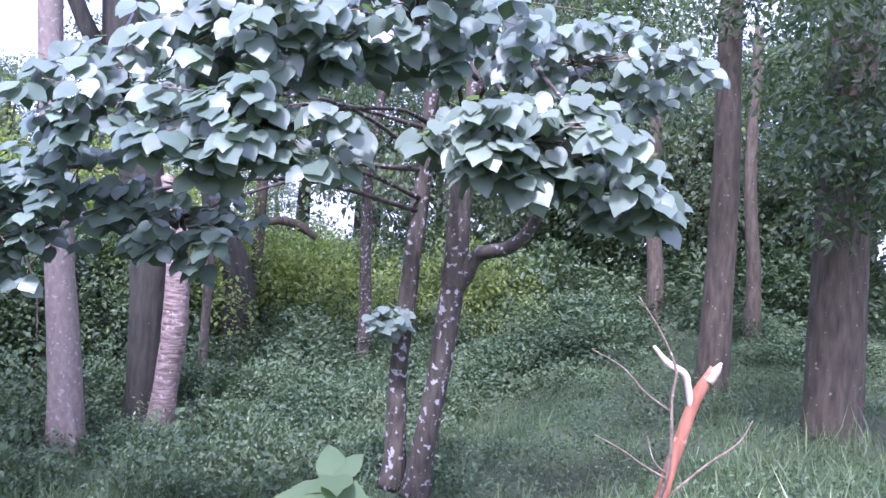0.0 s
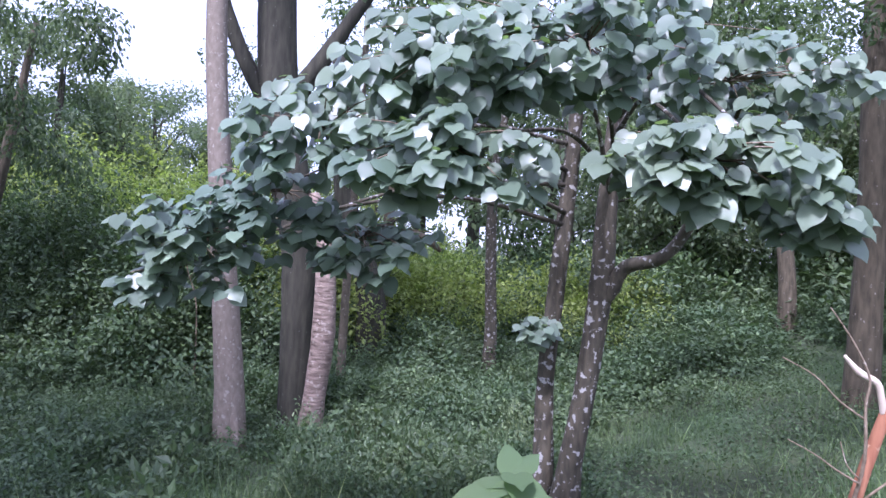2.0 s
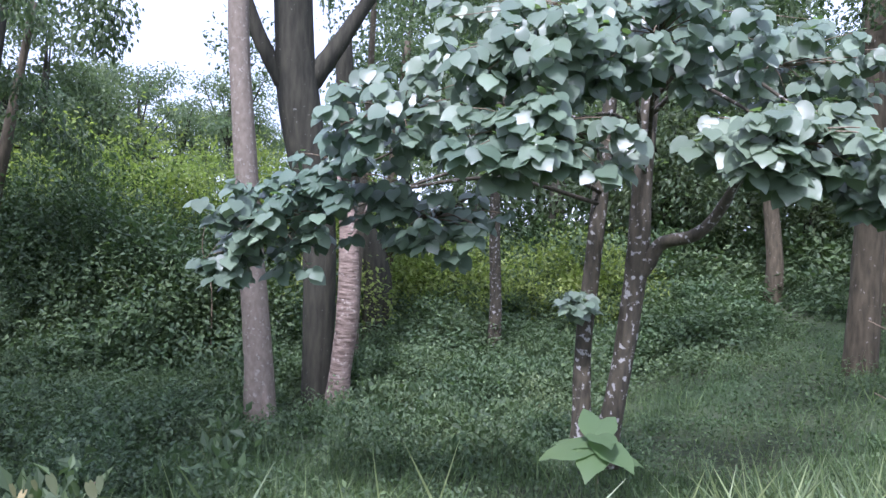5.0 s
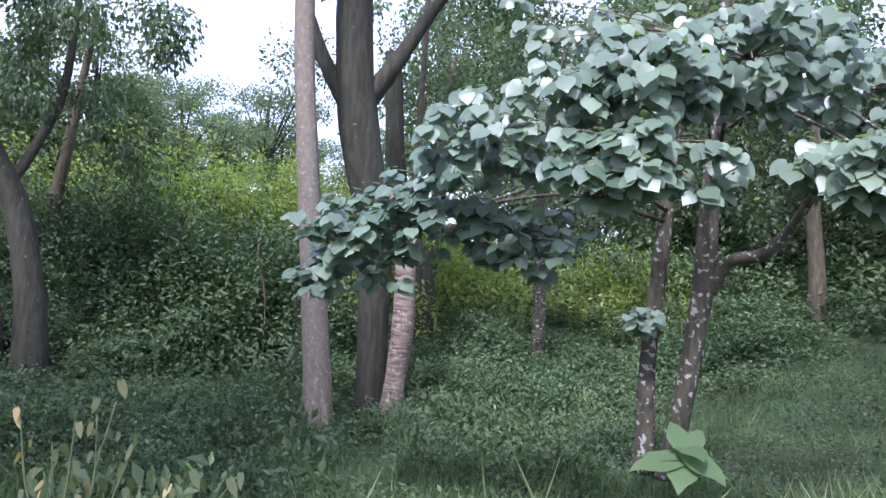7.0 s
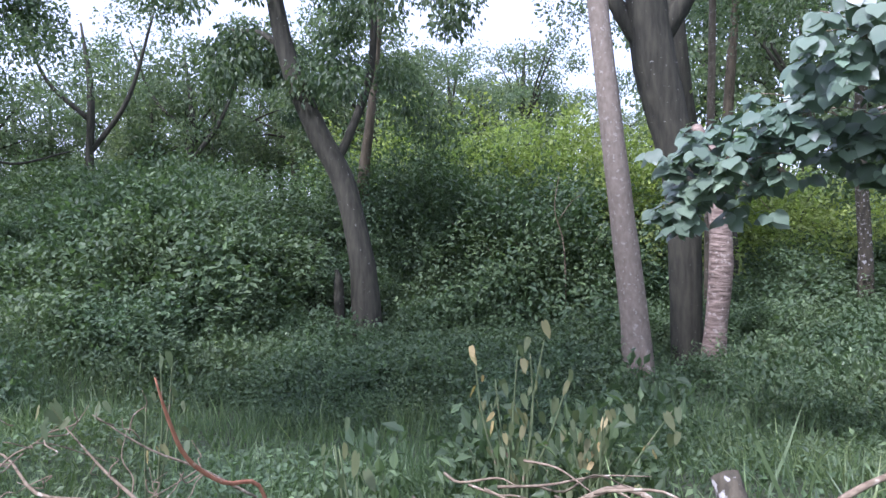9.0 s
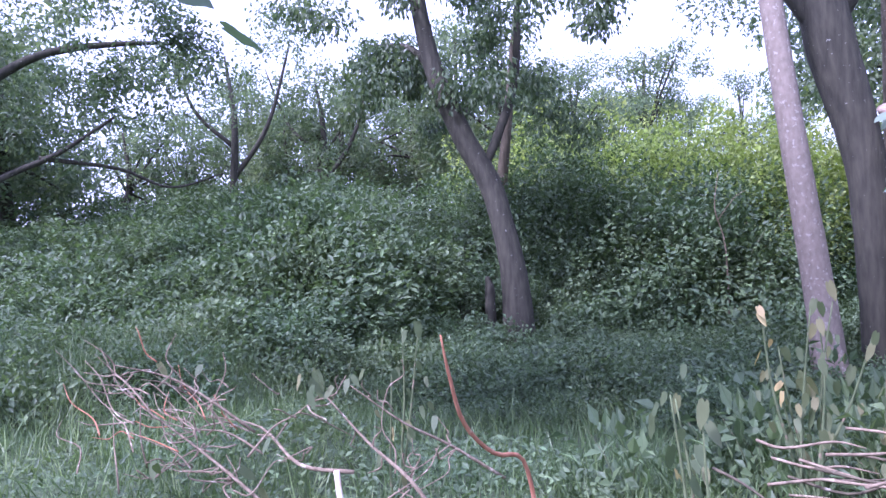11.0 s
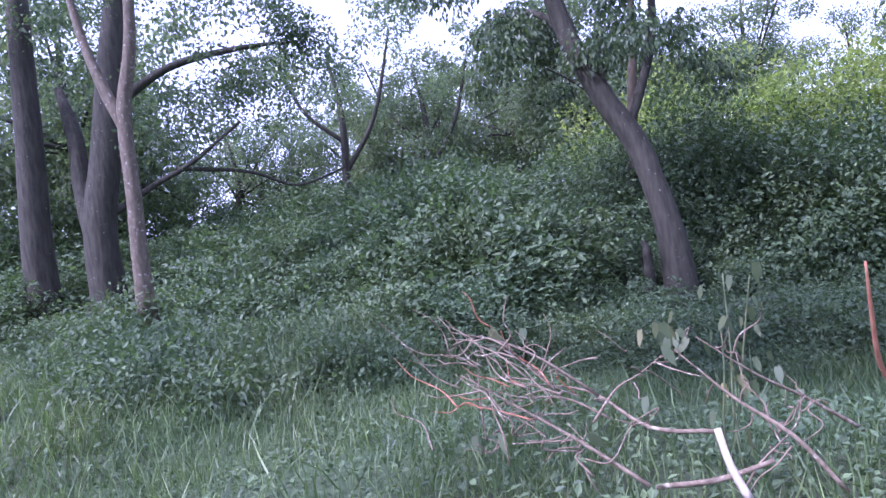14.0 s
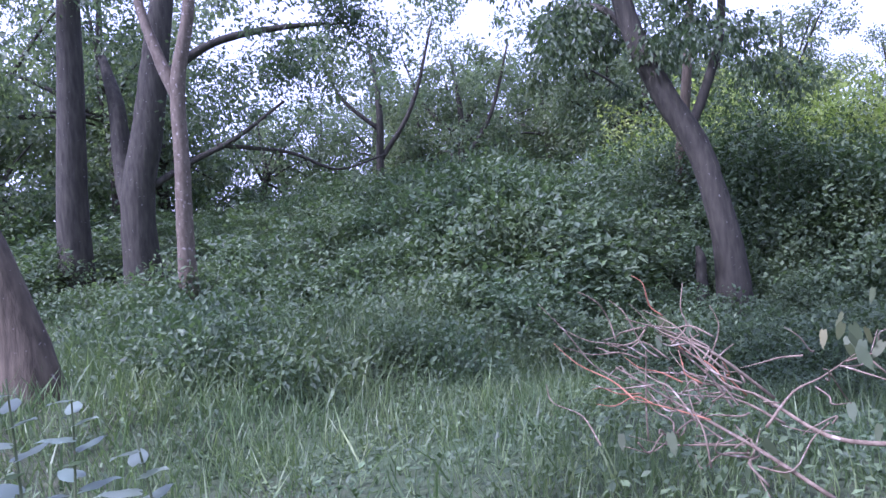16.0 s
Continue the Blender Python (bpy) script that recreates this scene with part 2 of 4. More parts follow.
def leaves(pos, along, up, size, shape=SMALL_LEAF, width=None):
    """Many leaves at once: vertices and faces."""
    x, y, z = frames_of(along, up)
    tv, tf = shape
    w = size if width is None else size * width
    v = pos[:, None] + tv[None, :, :1] * x[:, None] * w[:, None, None] + tv[None, :, 1:2] * y[:, None] * size[:, None, None] + tv[None, :, 2:] * z[:, None] * size[:, None, None]
    n, k = len(pos), len(tv)
    faces = [tuple(i * k + q for q in f) for i in range(n) for f in tf]
    return v.reshape(-1, 3), faces


def unit(n, r):
    d = r.normal(size=(n, 3))
    return d / np.linalg.norm(d, axis=1)[:, None]


def dome_leaves(n, rx, ry, rz, size, seed, lumps=0.3, low=-0.1):
    """Leaves over an uneven mound with gaps, deeper ones among them."""
    r = np.random.default_rng(seed)
    d = unit(int(n * 1.7), r)
    d[:, 2] = np.abs(d[:, 2]) - 0.12 * r.random(len(d))
    ph = r.uniform(0, 6.28, 6)
    lump = np.sin(5 * d[:, 0] + ph[0]) * np.sin(4 * d[:, 1] + ph[1]) + 0.7 * np.sin(9 * d[:, 2] + 6 * d[:, 0] + ph[2]) + 0.5 * np.sin(13 * d[:, 1] + ph[3])
    keep = r.random(len(d)) < 0.72 + 0.22 * lump
    d, lump = d[keep][:n], lump[keep][:n]
    rad = (1 + lumps * 0.5 * lump) * (1 - 0.5 * r.random(len(d)) ** 2.2) + 0.1 * np.abs(r.normal(size=len(d))) * (r.random(len(d)) < 0.12) * 2
    p = d * rad[:, None] * np.array([rx, ry, rz])
    along = d + 0.9 * unit(len(d), r) + np.array([0, 0, -0.35])
    up = d * 0.6 + np.array([0, 0, 0.9]) + 0.6 * unit(len(d), r)
    return leaves(p, along, up, size * r.uniform(0.55, 1.35, len(d)))


def crown_leaves(clumps, per, size, seed, hang=0.4, flat=0.7):
    """Leaf sprays round the ends of the limbs, with gaps between."""
    r = np.random.default_rng(seed)
    ps, al, up = [], [], []
    for cx, cy, cz, cr in clumps:
        k = int(per * cr)
        d = unit(k, r)
        p = np.array([cx, cy, cz]) + d * (cr * r.random(k) ** 0.55)[:, None] * np.array([1, 1, flat])
        ps.append(p)
        al.append(d * 0.6 + 0.9 * unit(k, r) + np.array([0, 0, -hang]))
        up.append(np.array([0, 0, 0.8]) + 0.8 * unit(k, r))
    ps, al, up = np.vstack(ps), np.vstack(al), np.vstack(up)
    return leaves(ps, al, up, size * r.uniform(0.6, 1.35, len(ps)))


# ---------------------------------------------------------------- ground
axis_x = np.concatenate([[-600, -300, -150, -90, -60, -45], np.arange(-34, 20.01, 0.3), [26, 34, 45, 60, 90, 150, 300, 600]])
axis_y = np.concatenate([[-600, -300, -150, -80, -40, -20, -10], np.arange(-6, 30.01, 0.3), [34, 40, 50, 65, 90, 150, 300, 600]])
gx, gy = np.meshgrid(axis_x, axis_y)
gz = ground_z(gx, gy) + np.where((np.abs(gx + 7) < 27) & (np.abs(gy - 12) < 18), 0.02 * rng.normal(size=gx.shape), 0)
nx, ny = len(axis_x), len(axis_y)
gv = np.stack([gx.ravel(), gy.ravel(), gz.ravel()], 1)
gf = [(j * nx + i, j * nx + i + 1, (j + 1) * nx + i + 1, (j + 1) * nx + i) for j in range(ny - 1) for i in range(nx - 1)]
tagged(new("ground", mesh_of("ground", gv, gf, M_SOIL)), "uneven forest soil rising into an overgrown bank", "ground", kind="structure")


# ---------------------------------------------------------------- trees with trunks that show
def sink(p, deep=0.3):
    return (p[0], p[1], float(ground_z(p[0], p[1])) - deep)


def tree(name, label, mat, stems, limbs=(), clumps=(), leaf=M_TREELEAF, per=500, size=0.1, seed=1, hang=0.4, seg=14, knots=0):
    """stems: (points, radii) for each trunk, the first point on the ground; limbs likewise; clumps: leaf masses."""
    p0 = stems[0][0][0]
    base = Vector((p0[0], p0[1], float(ground_z(p0[0], p0[1]))))
    root = thing(name, base, label, "tree")
    off = np.array(base)
    for i, (pts, rad) in enumerate(stems):
        pts = [sink(pts[0])] + list(pts)
        rad = [rad[0] * 1.15] + list(rad)
        v, f = tube(np.array(pts) - off, rad, seg, 0.035, seed + i)
        part("trunk", mesh_of("trunk", v, f, mat), root)
    for i, (pts, rad) in enumerate(limbs):
        v, f = tube(np.array(pts) - off, rad, 9, 0.05, seed + 20 + i)
        part("limb", mesh_of("limb", v, f, mat), root)
    if clumps:
        v, f = crown_leaves([(x - off[0], y - off[1], z - off[2], r) for x, y, z, r in clumps], per, size, seed, hang)
        part("crown", mesh_of("crown", v, f, leaf, False), root)
    return root


def g(x, y):
    return (x, y, float(ground_z(x, y)))


def bunch(cx, cy, cz, spread, n, r, seed, flat=0.6):
    q = np.random.default_rng(seed)
    return [(cx + spread * q.normal() * 0.6, cy + spread * q.normal() * 0.6, cz + flat * spread * q.normal() * 0.6, r * q.uniform(0.6, 1.3)) for _ in range(n)]


tree("pale_tree", "tall slender tree with smooth pale grey-brown bark", M_PINE,
     [([g(-4.53, 9.05), (-4.58, 9.03, 0.08), (-4.78, 8.95, 2.18), (-5.03, 8.90, 5.19), (-5.03, 8.85, 8.89)], [0.25, 0.19, 0.165, 0.145, 0.1])],
     [([(-4.49, 9.00, -1.17), (-4.37, 8.90, -0.76), (-4.51, 8.97, -0.02)], [0.13, 0.1, 0.03])],
     bunch(-5.3, 8.7, 9.8, 1.6, 12, 0.8, 3), per=350, seed=3)
tree("forked_dark_tree", "large dark forked tree with lichen spots on its bark", M_DARK,
     [([g(-4.02, 10.15), (-4.03, 10.15, 0.15), (-4.10, 10.13, 2.05), (-4.44, 10.03, 3.75), (-4.59, 9.95, 5.46), (-4.63, 9.95, 8.86)], [0.26, 0.24, 0.25, 0.33, 0.3, 0.2])],
     [([(-4.44, 10.00, 3.75), (-4.77, 9.87, 4.31), (-5.09, 9.75, 4.96), (-5.36, 9.60, 5.77), (-5.97, 9.35, 7.87)], [0.15, 0.125, 0.11, 0.1, 0.06]),
      ([(-4.42, 10.05, 4.05), (-4.02, 10.12, 4.65), (-3.62, 10.25, 5.35), (-3.14, 10.35, 6.14), (-2.17, 10.55, 7.84)], [0.17, 0.14, 0.115, 0.1, 0.06])],
     bunch(-3.6, 10.6, 8.0, 2.6, 22, 0.9, 5) + bunch(-2.5, 11.0, 6.8, 1.0, 6, 0.6, 6), per=420, seed=5)
tree("flaky_tree", "leaning trunk with pale flaky bark beside the dark tree", M_FLAKY,
     [([g(-3.62, 9.65), (-3.55, 9.65, -0.04), (-3.48, 9.65, 0.76), (-3.51, 9.67, 1.86), (-3.62, 9.8, 2.3), (-3.85, 10.0, 2.75)], [0.2, 0.155, 0.165, 0.14, 0.12, 0.08])], limbs=[([(-3.55, 9.62, 1.75), (-3.35, 9.5, 1.95), (-3.2, 9.42, 2.3)], [0.04, 0.025, 0.008])], seed=9)
tree("slender_tree", "slender brown pole-like trunk behind the dark tree", M_GREYBARK,
     [([g(-3.99, 12.52), (-3.97, 12.52, 1.5), (-3.89, 12.52, 4.5), (-3.84, 12.52, 8.0)], [0.085, 0.075, 0.065, 0.05])], seed=11)
tree("background_trunk", "dark trunk leaning among the undergrowth", M_DARK,
     [([g(-3.95, 14.45), (-3.98, 14.45, 1.29), (-4.56, 14.25, 3.10), (-4.83, 14.15, 6.21)], [0.33, 0.29, 0.24, 0.18])], seed=12,
     clumps=bunch(-4.6, 14.6, 6.6, 1.8, 10, 0.9, 8), per=350)
tree("broken_limb_tree", "slim tree with a snapped pale limb", M_BROWN,
     [([g(-4.02, 15.65), (-3.95, 15.65, 1.84), (-3.92, 15.75, 3.83), (-3.71, 15.85, 6.63)], [0.16, 0.13, 0.11, 0.08])],
     [([(-3.93, 15.65, 2.49), (-3.47, 15.75, 2.58), (-3.08, 15.85, 2.48), (-2.74, 15.95, 2.23)], [0.07, 0.1, 0.11, 0.05])], seed=14,
     clumps=bunch(-3.6, 16.0, 6.4, 1.6, 8, 0.9, 18), per=350)
tree("thin_tree", "thin pale-spotted trunk in the undergrowth", M_LICHEN,
     [([g(-1.42, 14.45), (-1.42, 14.45, 0.69), (-1.49, 14.45, 2.29), (-1.47, 14.45, 3.89), (-1.11, 14.45, 6.69)], [0.16, 0.13, 0.115, 0.1, 0.06])], seed=16,
     clumps=bunch(-1.0, 14.8, 5.6, 2.0, 14, 0.9, 11), per=380)
tree("scaly_tree", "tall tree with brown scaly bark", M_BROWN,
     [([g(3.95, 10.25), (4.00, 10.25, 1.45), (4.05, 10.25, 3.45), (4.08, 10.35, 6.04), (4.21, 10.35, 9.84)], [0.24, 0.2, 0.19, 0.17, 0.12])], seed=18,
     clumps=bunch(4.2, 11.0, 7.6, 2.2, 16, 0.9, 12), per=380)
# long limb and last leaf bunch are added overhead, unseen, to shade the clearing
tree("thick_tree", "thick dark-brown tree trunk at the edge of the clearing", M_BROWN,
     [([g(4.12, 7.45), (4.15, 7.45, 0.92), (4.18, 7.45, 2.52), (4.25, 7.45, 4.92), (4.37, 7.55, 8.92)], [0.3, 0.27, 0.25, 0.24, 0.18])],
     [([(4.25, 7.45, 5.2), (3.6, 5.2, 7.2), (2.4, 2.4, 8.3)], [0.16, 0.11, 0.04])], seed=20,
     clumps=bunch(4.0, 6.6, 3.6, 1.0, 22, 0.6, 14, 1.0) + bunch(2.2, 9.0, 5.0, 1.6, 14, 0.6, 15) + bunch(4.5, 7.6, 6.2, 2.0, 16, 0.8, 13) + bunch(2.2, 2.2, 8.4, 1.4, 18, 1.0, 44, 0.35), per=420)
tree("distant_trunk", "distant slim brown trunk", M_BROWN,
     [([g(5.47, 18.15), (5.50, 18.15, 1.91), (5.35, 18.25, 4.11), (5.43, 18.15, 7.51)], [0.24, 0.2, 0.18, 0.12])], seed=22,
     clumps=bunch(5.5, 18.5, 6.6, 2.4, 14, 1.0, 15), per=320)
tree("distant_trunk", "distant slim brown trunk", M_BROWN,
     [([g(7.10, 16.15), (7.10, 16.15, 2.02), (6.99, 16.25, 4.21), (7.03, 16.15, 7.62)], [0.2, 0.16, 0.14, 0.1])], seed=23,
     clumps=bunch(7.4, 16.5, 6.4, 2.4, 14, 1.0, 16), per=320)
tree("leaning_tree", "leaning dark-brown tree with drooping dark foliage", M_DARK,
     [([g(-9.36, 9.5), (-9.4, 9.5, 0.5), (-9.55, 9.45, 1.5), (-9.75, 9.38, 2.3), (-10.15, 9.2, 3.2), (-10.6, 9.0, 4.6), (-10.9, 8.8, 7.0)], [0.3, 0.24, 0.21, 0.2, 0.19, 0.17, 0.12])],
     [([(-9.85, 9.35, 2.5), (-9.65, 9.6, 3.1), (-9.4, 9.9, 4.2), (-9.3, 10, 6)], [0.09, 0.08, 0.07, 0.05]),
      ([(-10.4, 9.1, 4.0), (-11.2, 9.3, 4.9), (-12.2, 9.4, 5.2)], [0.08, 0.06, 0.03])],
     bunch(-11.9, 9.4, 4.8, 1.2, 20, 0.5, 21, 0.9) + bunch(-9.4, 10.0, 4.6, 1.1, 17, 0.5, 22, 0.9) + bunch(-10.6, 9.6, 6.6, 1.8, 18, 0.7, 23), per=520, size=0.11, seed=24, hang=1.3)
tree("thin_background_tree", "thin reddish trunk behind the bushes", M_BROWN,
     [([g(-11.45, 12.7), (-11.45, 12.7, 2.4), (-11.25, 12.8, 4.0), (-11.0, 13, 6.5)], [0.17, 0.14, 0.1, 0.06])], seed=27)
tree("pale_forked_tree", "slender grey-brown tree that forks above the bushes", M_GREYBARK,
     [([g(-15.56, 3.46), (-15.55, 3.46, 1.2), (-15.5, 3.5, 2.6), (-15.5, 3.55, 3.9), (-15.3, 3.75, 5.2), (-15.25, 3.9, 7.5)], [0.17, 0.135, 0.12, 0.12, 0.09, 0.06])],
     [([(-15.5, 3.55, 3.6), (-15.8, 3.4, 4.4), (-16.1, 3.3, 5.4), (-16.3, 3.2, 7)], [0.11, 0.09, 0.075, 0.05])],
     bunch(-15.8, 3.8, 7.4, 1.8, 12, 0.8, 25), per=420, seed=28)
tree("tall_dark_tree", "tall straight dark trunk at the wood's edge", M_DARK,
     [([g(-20.9, 3.84), (-20.85, 3.85, 2.5), (-20.8, 4.0, 5.0), (-20.7, 4.2, 9)], [0.36, 0.3, 0.27, 0.2])], seed=31,
     clumps=bunch(-21.5, 5.0, 7.4, 2.6, 22, 0.9, 27), per=250)
tree("many_limbed_tree", "dark tree with several bent slanting limbs", M_DARK,
     [([g(-19.5, 4.6), (-19.45, 4.6, 2.4), (-19.3, 4.9, 4.0), (-19.1, 5.2, 6.0), (-18.8, 5.6, 8.5)], [0.4, 0.34, 0.3, 0.25, 0.15])],
     [([(-19.6, 4.6, 1.9), (-20.2, 4.7, 3.2), (-20.5, 4.8, 4.6), (-21.2, 4.9, 5.8)], [0.24, 0.2, 0.17, 0.1]),
      ([(-19.4, 4.7, 2.6), (-18.9, 5.6, 3.2), (-18.4, 6.3, 3.6), (-17.9, 7.3, 4.4)], [0.08, 0.065, 0.055, 0.03]),
      ([(-19.2, 5.0, 4.8), (-18.4, 6.0, 5.6), (-17.5, 7.2, 5.9), (-16.8, 8.4, 6.0)], [0.11, 0.085, 0.06, 0.03]),
      ([(-18.6, 6.0, 3.5), (-18.0, 7.4, 3.3), (-17.6, 8.4, 2.9), (-17.0, 9.4, 3.2)], [0.05, 0.04, 0.03, 0.02])],
     bunch(-16.9, 8.4, 6.0, 0.9, 9, 0.6, 34) + bunch(-18.0, 7.4, 5.0, 1.7, 20, 0.7, 29) + bunch(-19.5, 5.4, 7.4, 2.6, 20, 0.9, 30), per=300, size=0.11, seed=33)
tree("open_crowned_tree", "thin forked tree with a sparse open crown", M_DARK,
     [([g(-20.9, 12.8), (-20.9, 12.8, 3.2), (-20.7, 12.8, 5.4), (-21.0, 12.8, 7.4)], [0.16, 0.13, 0.1, 0.03])],
     [([(-20.9, 12.8, 3.6), (-19.9, 13.4, 5.2), (-19.2, 13.8, 7.6)], [0.09, 0.07, 0.03]), ([(-20.8, 12.8, 4.6), (-21.8, 12.2, 5.8), (-22.4, 11.8, 7.8)], [0.07, 0.055, 0.02])],
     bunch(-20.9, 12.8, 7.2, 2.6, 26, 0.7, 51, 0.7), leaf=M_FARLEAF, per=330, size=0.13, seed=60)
tree("open_crowned_tree", "thin forked tree with a sparse open crown", M_DARK,
     [([g(-21.0, 16.7), (-21.0, 16.7, 3.2), (-20.8, 16.7, 5.4), (-21.1, 16.7, 7.4)], [0.16, 0.13, 0.1, 0.03])],
     [([(-21.0, 16.7, 3.6), (-20.0, 17.3, 5.2), (-19.3, 17.7, 7.6)], [0.09, 0.07, 0.03]), ([(-20.9, 16.7, 4.6), (-21.9, 16.1, 5.8), (-22.5, 15.7, 7.8)], [0.07, 0.055, 0.02])],
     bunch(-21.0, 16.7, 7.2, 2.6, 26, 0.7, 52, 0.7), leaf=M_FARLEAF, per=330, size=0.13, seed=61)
tree("gnarled_tree", "short thick leaning brown trunk beside the path", M_BROWN,
     [([g(-11.65, -0.1), (-11.7, -0.15, 0.6), (-11.9, -0.35, 1.5), (-12.3, -0.7, 2.6), (-12.9, -1.2, 5)], [0.27, 0.2, 0.17, 0.15, 0.1])], seed=36,
     clumps=bunch(-13.2, -1.2, 5.6, 1.6, 10, 0.8, 32), per=380)


# ---------------------------------------------------------------- broad-leaved tree by the path
OFF = np.array(g(-0.1, 6.65))
broad = thing("broad_leaved_tree", OFF, "twin-stemmed tree with large heart-shaped grey-green leaves", "tree")
for i, (pts, rad) in enumerate([
        ([(-0.35, 6.94, -0.45), (-0.33, 6.94, -0.10), (-0.34, 6.94, 0.70), (-0.26, 6.93, 1.80), (-0.18, 6.91, 2.90), (-0.12, 6.66, 4.30)], [0.13, 0.105, 0.09, 0.085, 0.075, 0.05]),
        ([(-0.12, 6.71, -0.45), (-0.08, 6.71, -0.10), (0.04, 6.69, 0.70), (0.14, 6.68, 1.60), (0.18, 6.71, 2.60), (0.31, 6.96, 4.30), (0.28, 6.96, 5.90)], [0.15, 0.12, 0.105, 0.11, 0.095, 0.085, 0.05])]):
    v, f = tube(np.array(pts) - OFF, rad, 14, 0.04, 50 + i)
    part("trunk", mesh_of("trunk", v, f, M_LICHEN), broad)
LOBES = [  # centre, half-sizes, sprays
    ((-2.97, 4.61, 1.80), (0.58, 0.4, 0.3), 22), ((-3.27, 4.56, 1.48), (0.22, 0.3, 0.14), 6), ((-2.37, 4.56, 2.18), (0.5, 0.4, 0.2), 13),
    ((-1.74, 4.66, 1.86), (0.46, 0.35, 0.24), 17), ((-1.97, 4.31, 2.58), (0.55, 0.45, 0.3), 22), ((-1.02, 3.81, 2.93), (0.65, 0.5, 0.28), 32),
    ((-0.97, 3.56, 2.33), (0.48, 0.3, 0.24), 22), ((0.38, 3.41, 2.28), (0.5, 0.35, 0.2), 30), ((0.83, 3.36, 2.10), (0.2, 0.25, 0.16), 8),
    ((-0.22, 3.96, 3.08), (0.6, 0.5, 0.3), 26), ((0.88, 5.06, 3.18), (0.9, 0.6, 0.28), 26), ((-0.42, 4.96, 3.58), (1.5, 0.8, 0.3), 16), ((-0.39, 6.66, 1.22), (0.2, 0.15, 0.12), 5)]
br = [([(0.10, 6.68, 1.40), (0.24, 6.63, 1.58), (0.34, 6.56, 1.80), (0.64, 6.40, 1.90), (0.82, 6.21, 2.15), (0.93, 5.56, 2.68), (0.88, 4.76, 2.93)], [0.075, 0.07, 0.065, 0.06, 0.055, 0.03, 0.012])]
for bi, (c0, h, n) in enumerate(LOBES[:-1]):
    up_stem = (bi * 0.37) % 1.0
    st = np.array([0.19 + 0.08 * up_stem, 6.68, 2.35 + 1.3 * up_stem]) if c0[0] > -1.4 else np.array([-0.2, 6.92, 2.2 + 1.1 * up_stem])
    c0 = np.array(c0)
    m1 = st * 0.62 + c0 * 0.38 + np.array([0, 0, 0.3])
    m2 = st * 0.25 + c0 * 0.75 + np.array([0, 0, 0.18])
    br.append(([tuple(st), tuple(m1), tuple(m2), tuple(c0)], [0.026, 0.018, 0.012, 0.006]))
for i, (pts, rad) in enumerate(br):
    v, f = tube(np.array(pts) - OFF, rad, 8, 0.06, 70 + i)
    part("limb", mesh_of("limb", v, f, M_LICHEN), broad)
shapes = [heart_leaf(0.16, 0.2), heart_leaf(0.3, 0.1), heart_leaf(0.08, 0.28)]
leaf_meshes = [mesh_of("leaf", v, f, M_BIGLEAF) for v, f in shapes]
far_pos, far_al, far_up, far_s, y_pos, y_al, y_up, y_s = [], [], [], [], [], [], [], []
singles = 0
r = np.random.default_rng(42)
for li, (c0, h, n) in enumerate(LOBES):
    c0, h = np.array(c0), np.array(h)
    high = min(0.6, max(0.0, (c0[2] - 1.9) / 1.3))  # the upper sprays hang more steeply towards the open path
    for k in range(int(n * 2.9)):
        d = unit(1, r)[0]
        tip = c0 + d * h * r.uniform(0.45, 1.25)
        if k % 2 == 0 and li < 12:
            mid = 0.5 * (tip + c0) + np.array([0, 0.05, 0.05])
            part("twig", mesh_of("twig", *tube(np.array([c0 + np.array([0, 0.1, 0]), mid, tip]) - OFF, [0.006, 0.005, 0.003], 4, 0, k, 2), M_TWIG), broad)
        az0 = r.uniform(0, 6.28)
        m5 = r.integers(5, 8)
        for q in range(m5):
            az = az0 + q * 2.4 + r.normal() * 0.2
            al = np.array([math.cos(az), math.sin(az) - 0.3, -r.uniform(0.15, 1.25) - 0.7 * high])
            up = np.array([-0.1, -0.4 - 0.6 * high, 1.0 - 0.25 * high]) + 0.22 * r.normal(size=3)
            p = tip + 0.035 * np.array([math.cos(az), math.sin(az), 0]) - np.array([0, 0, 0.012 * q])
            s = r.uniform(0.08, 0.145)
            if singles < 300 and tip[1] < 4.3 + 0.4 and li in (0, 3, 4, 5, 6, 7, 8) and q < 3 and k % 2:
                x, y, z = frames_of(al[None], up[None])
                mat = Matrix((Vector(x[0]), Vector(y[0]), Vector(z[0]))).transposed().to_4x4()
                ob = new("leaf", leaf_meshes[singles % 3])
                ob.parent = broad
                ob.matrix_basis = Matrix.Translation(Vector(p - OFF)) @ mat @ Matrix.Scale(s, 4)
                singles += 1
            else:
                far_pos.append(p), far_al.append(al), far_up.append(up), far_s.append(s)
        for q in range(2):
            if r.random() < 0.45:
                az = r.uniform(0, 6.28)
                y_pos.append(tip + np.array([0, 0, 0.015])), y_al.append((math.cos(az), math.sin(az), 0.25)), y_up.append((0.2, -0.3, 1)), y_s.append(r.uniform(0.035, 0.065))
thirds = [leaves(np.array(far_pos[i::3]) - OFF, np.array(far_al[i::3]), np.array(far_up[i::3]), np.array(far_s[i::3]), shapes[i]) for i in range(3)]
tagged(part("foliage", mesh_of("foliage", *join(thirds), M_BIGLEAF_FAR), broad), kind="stuff")
tagged(part("young_leaves", mesh_of("young_leaves", *leaves(np.array(y_pos) - OFF, np.array(y_al, float), np.array(y_up, float), np.array(y_s), shapes[2]), M_YOUNG), broad, "bright green young leaves at the twig tips"), kind="stuff")


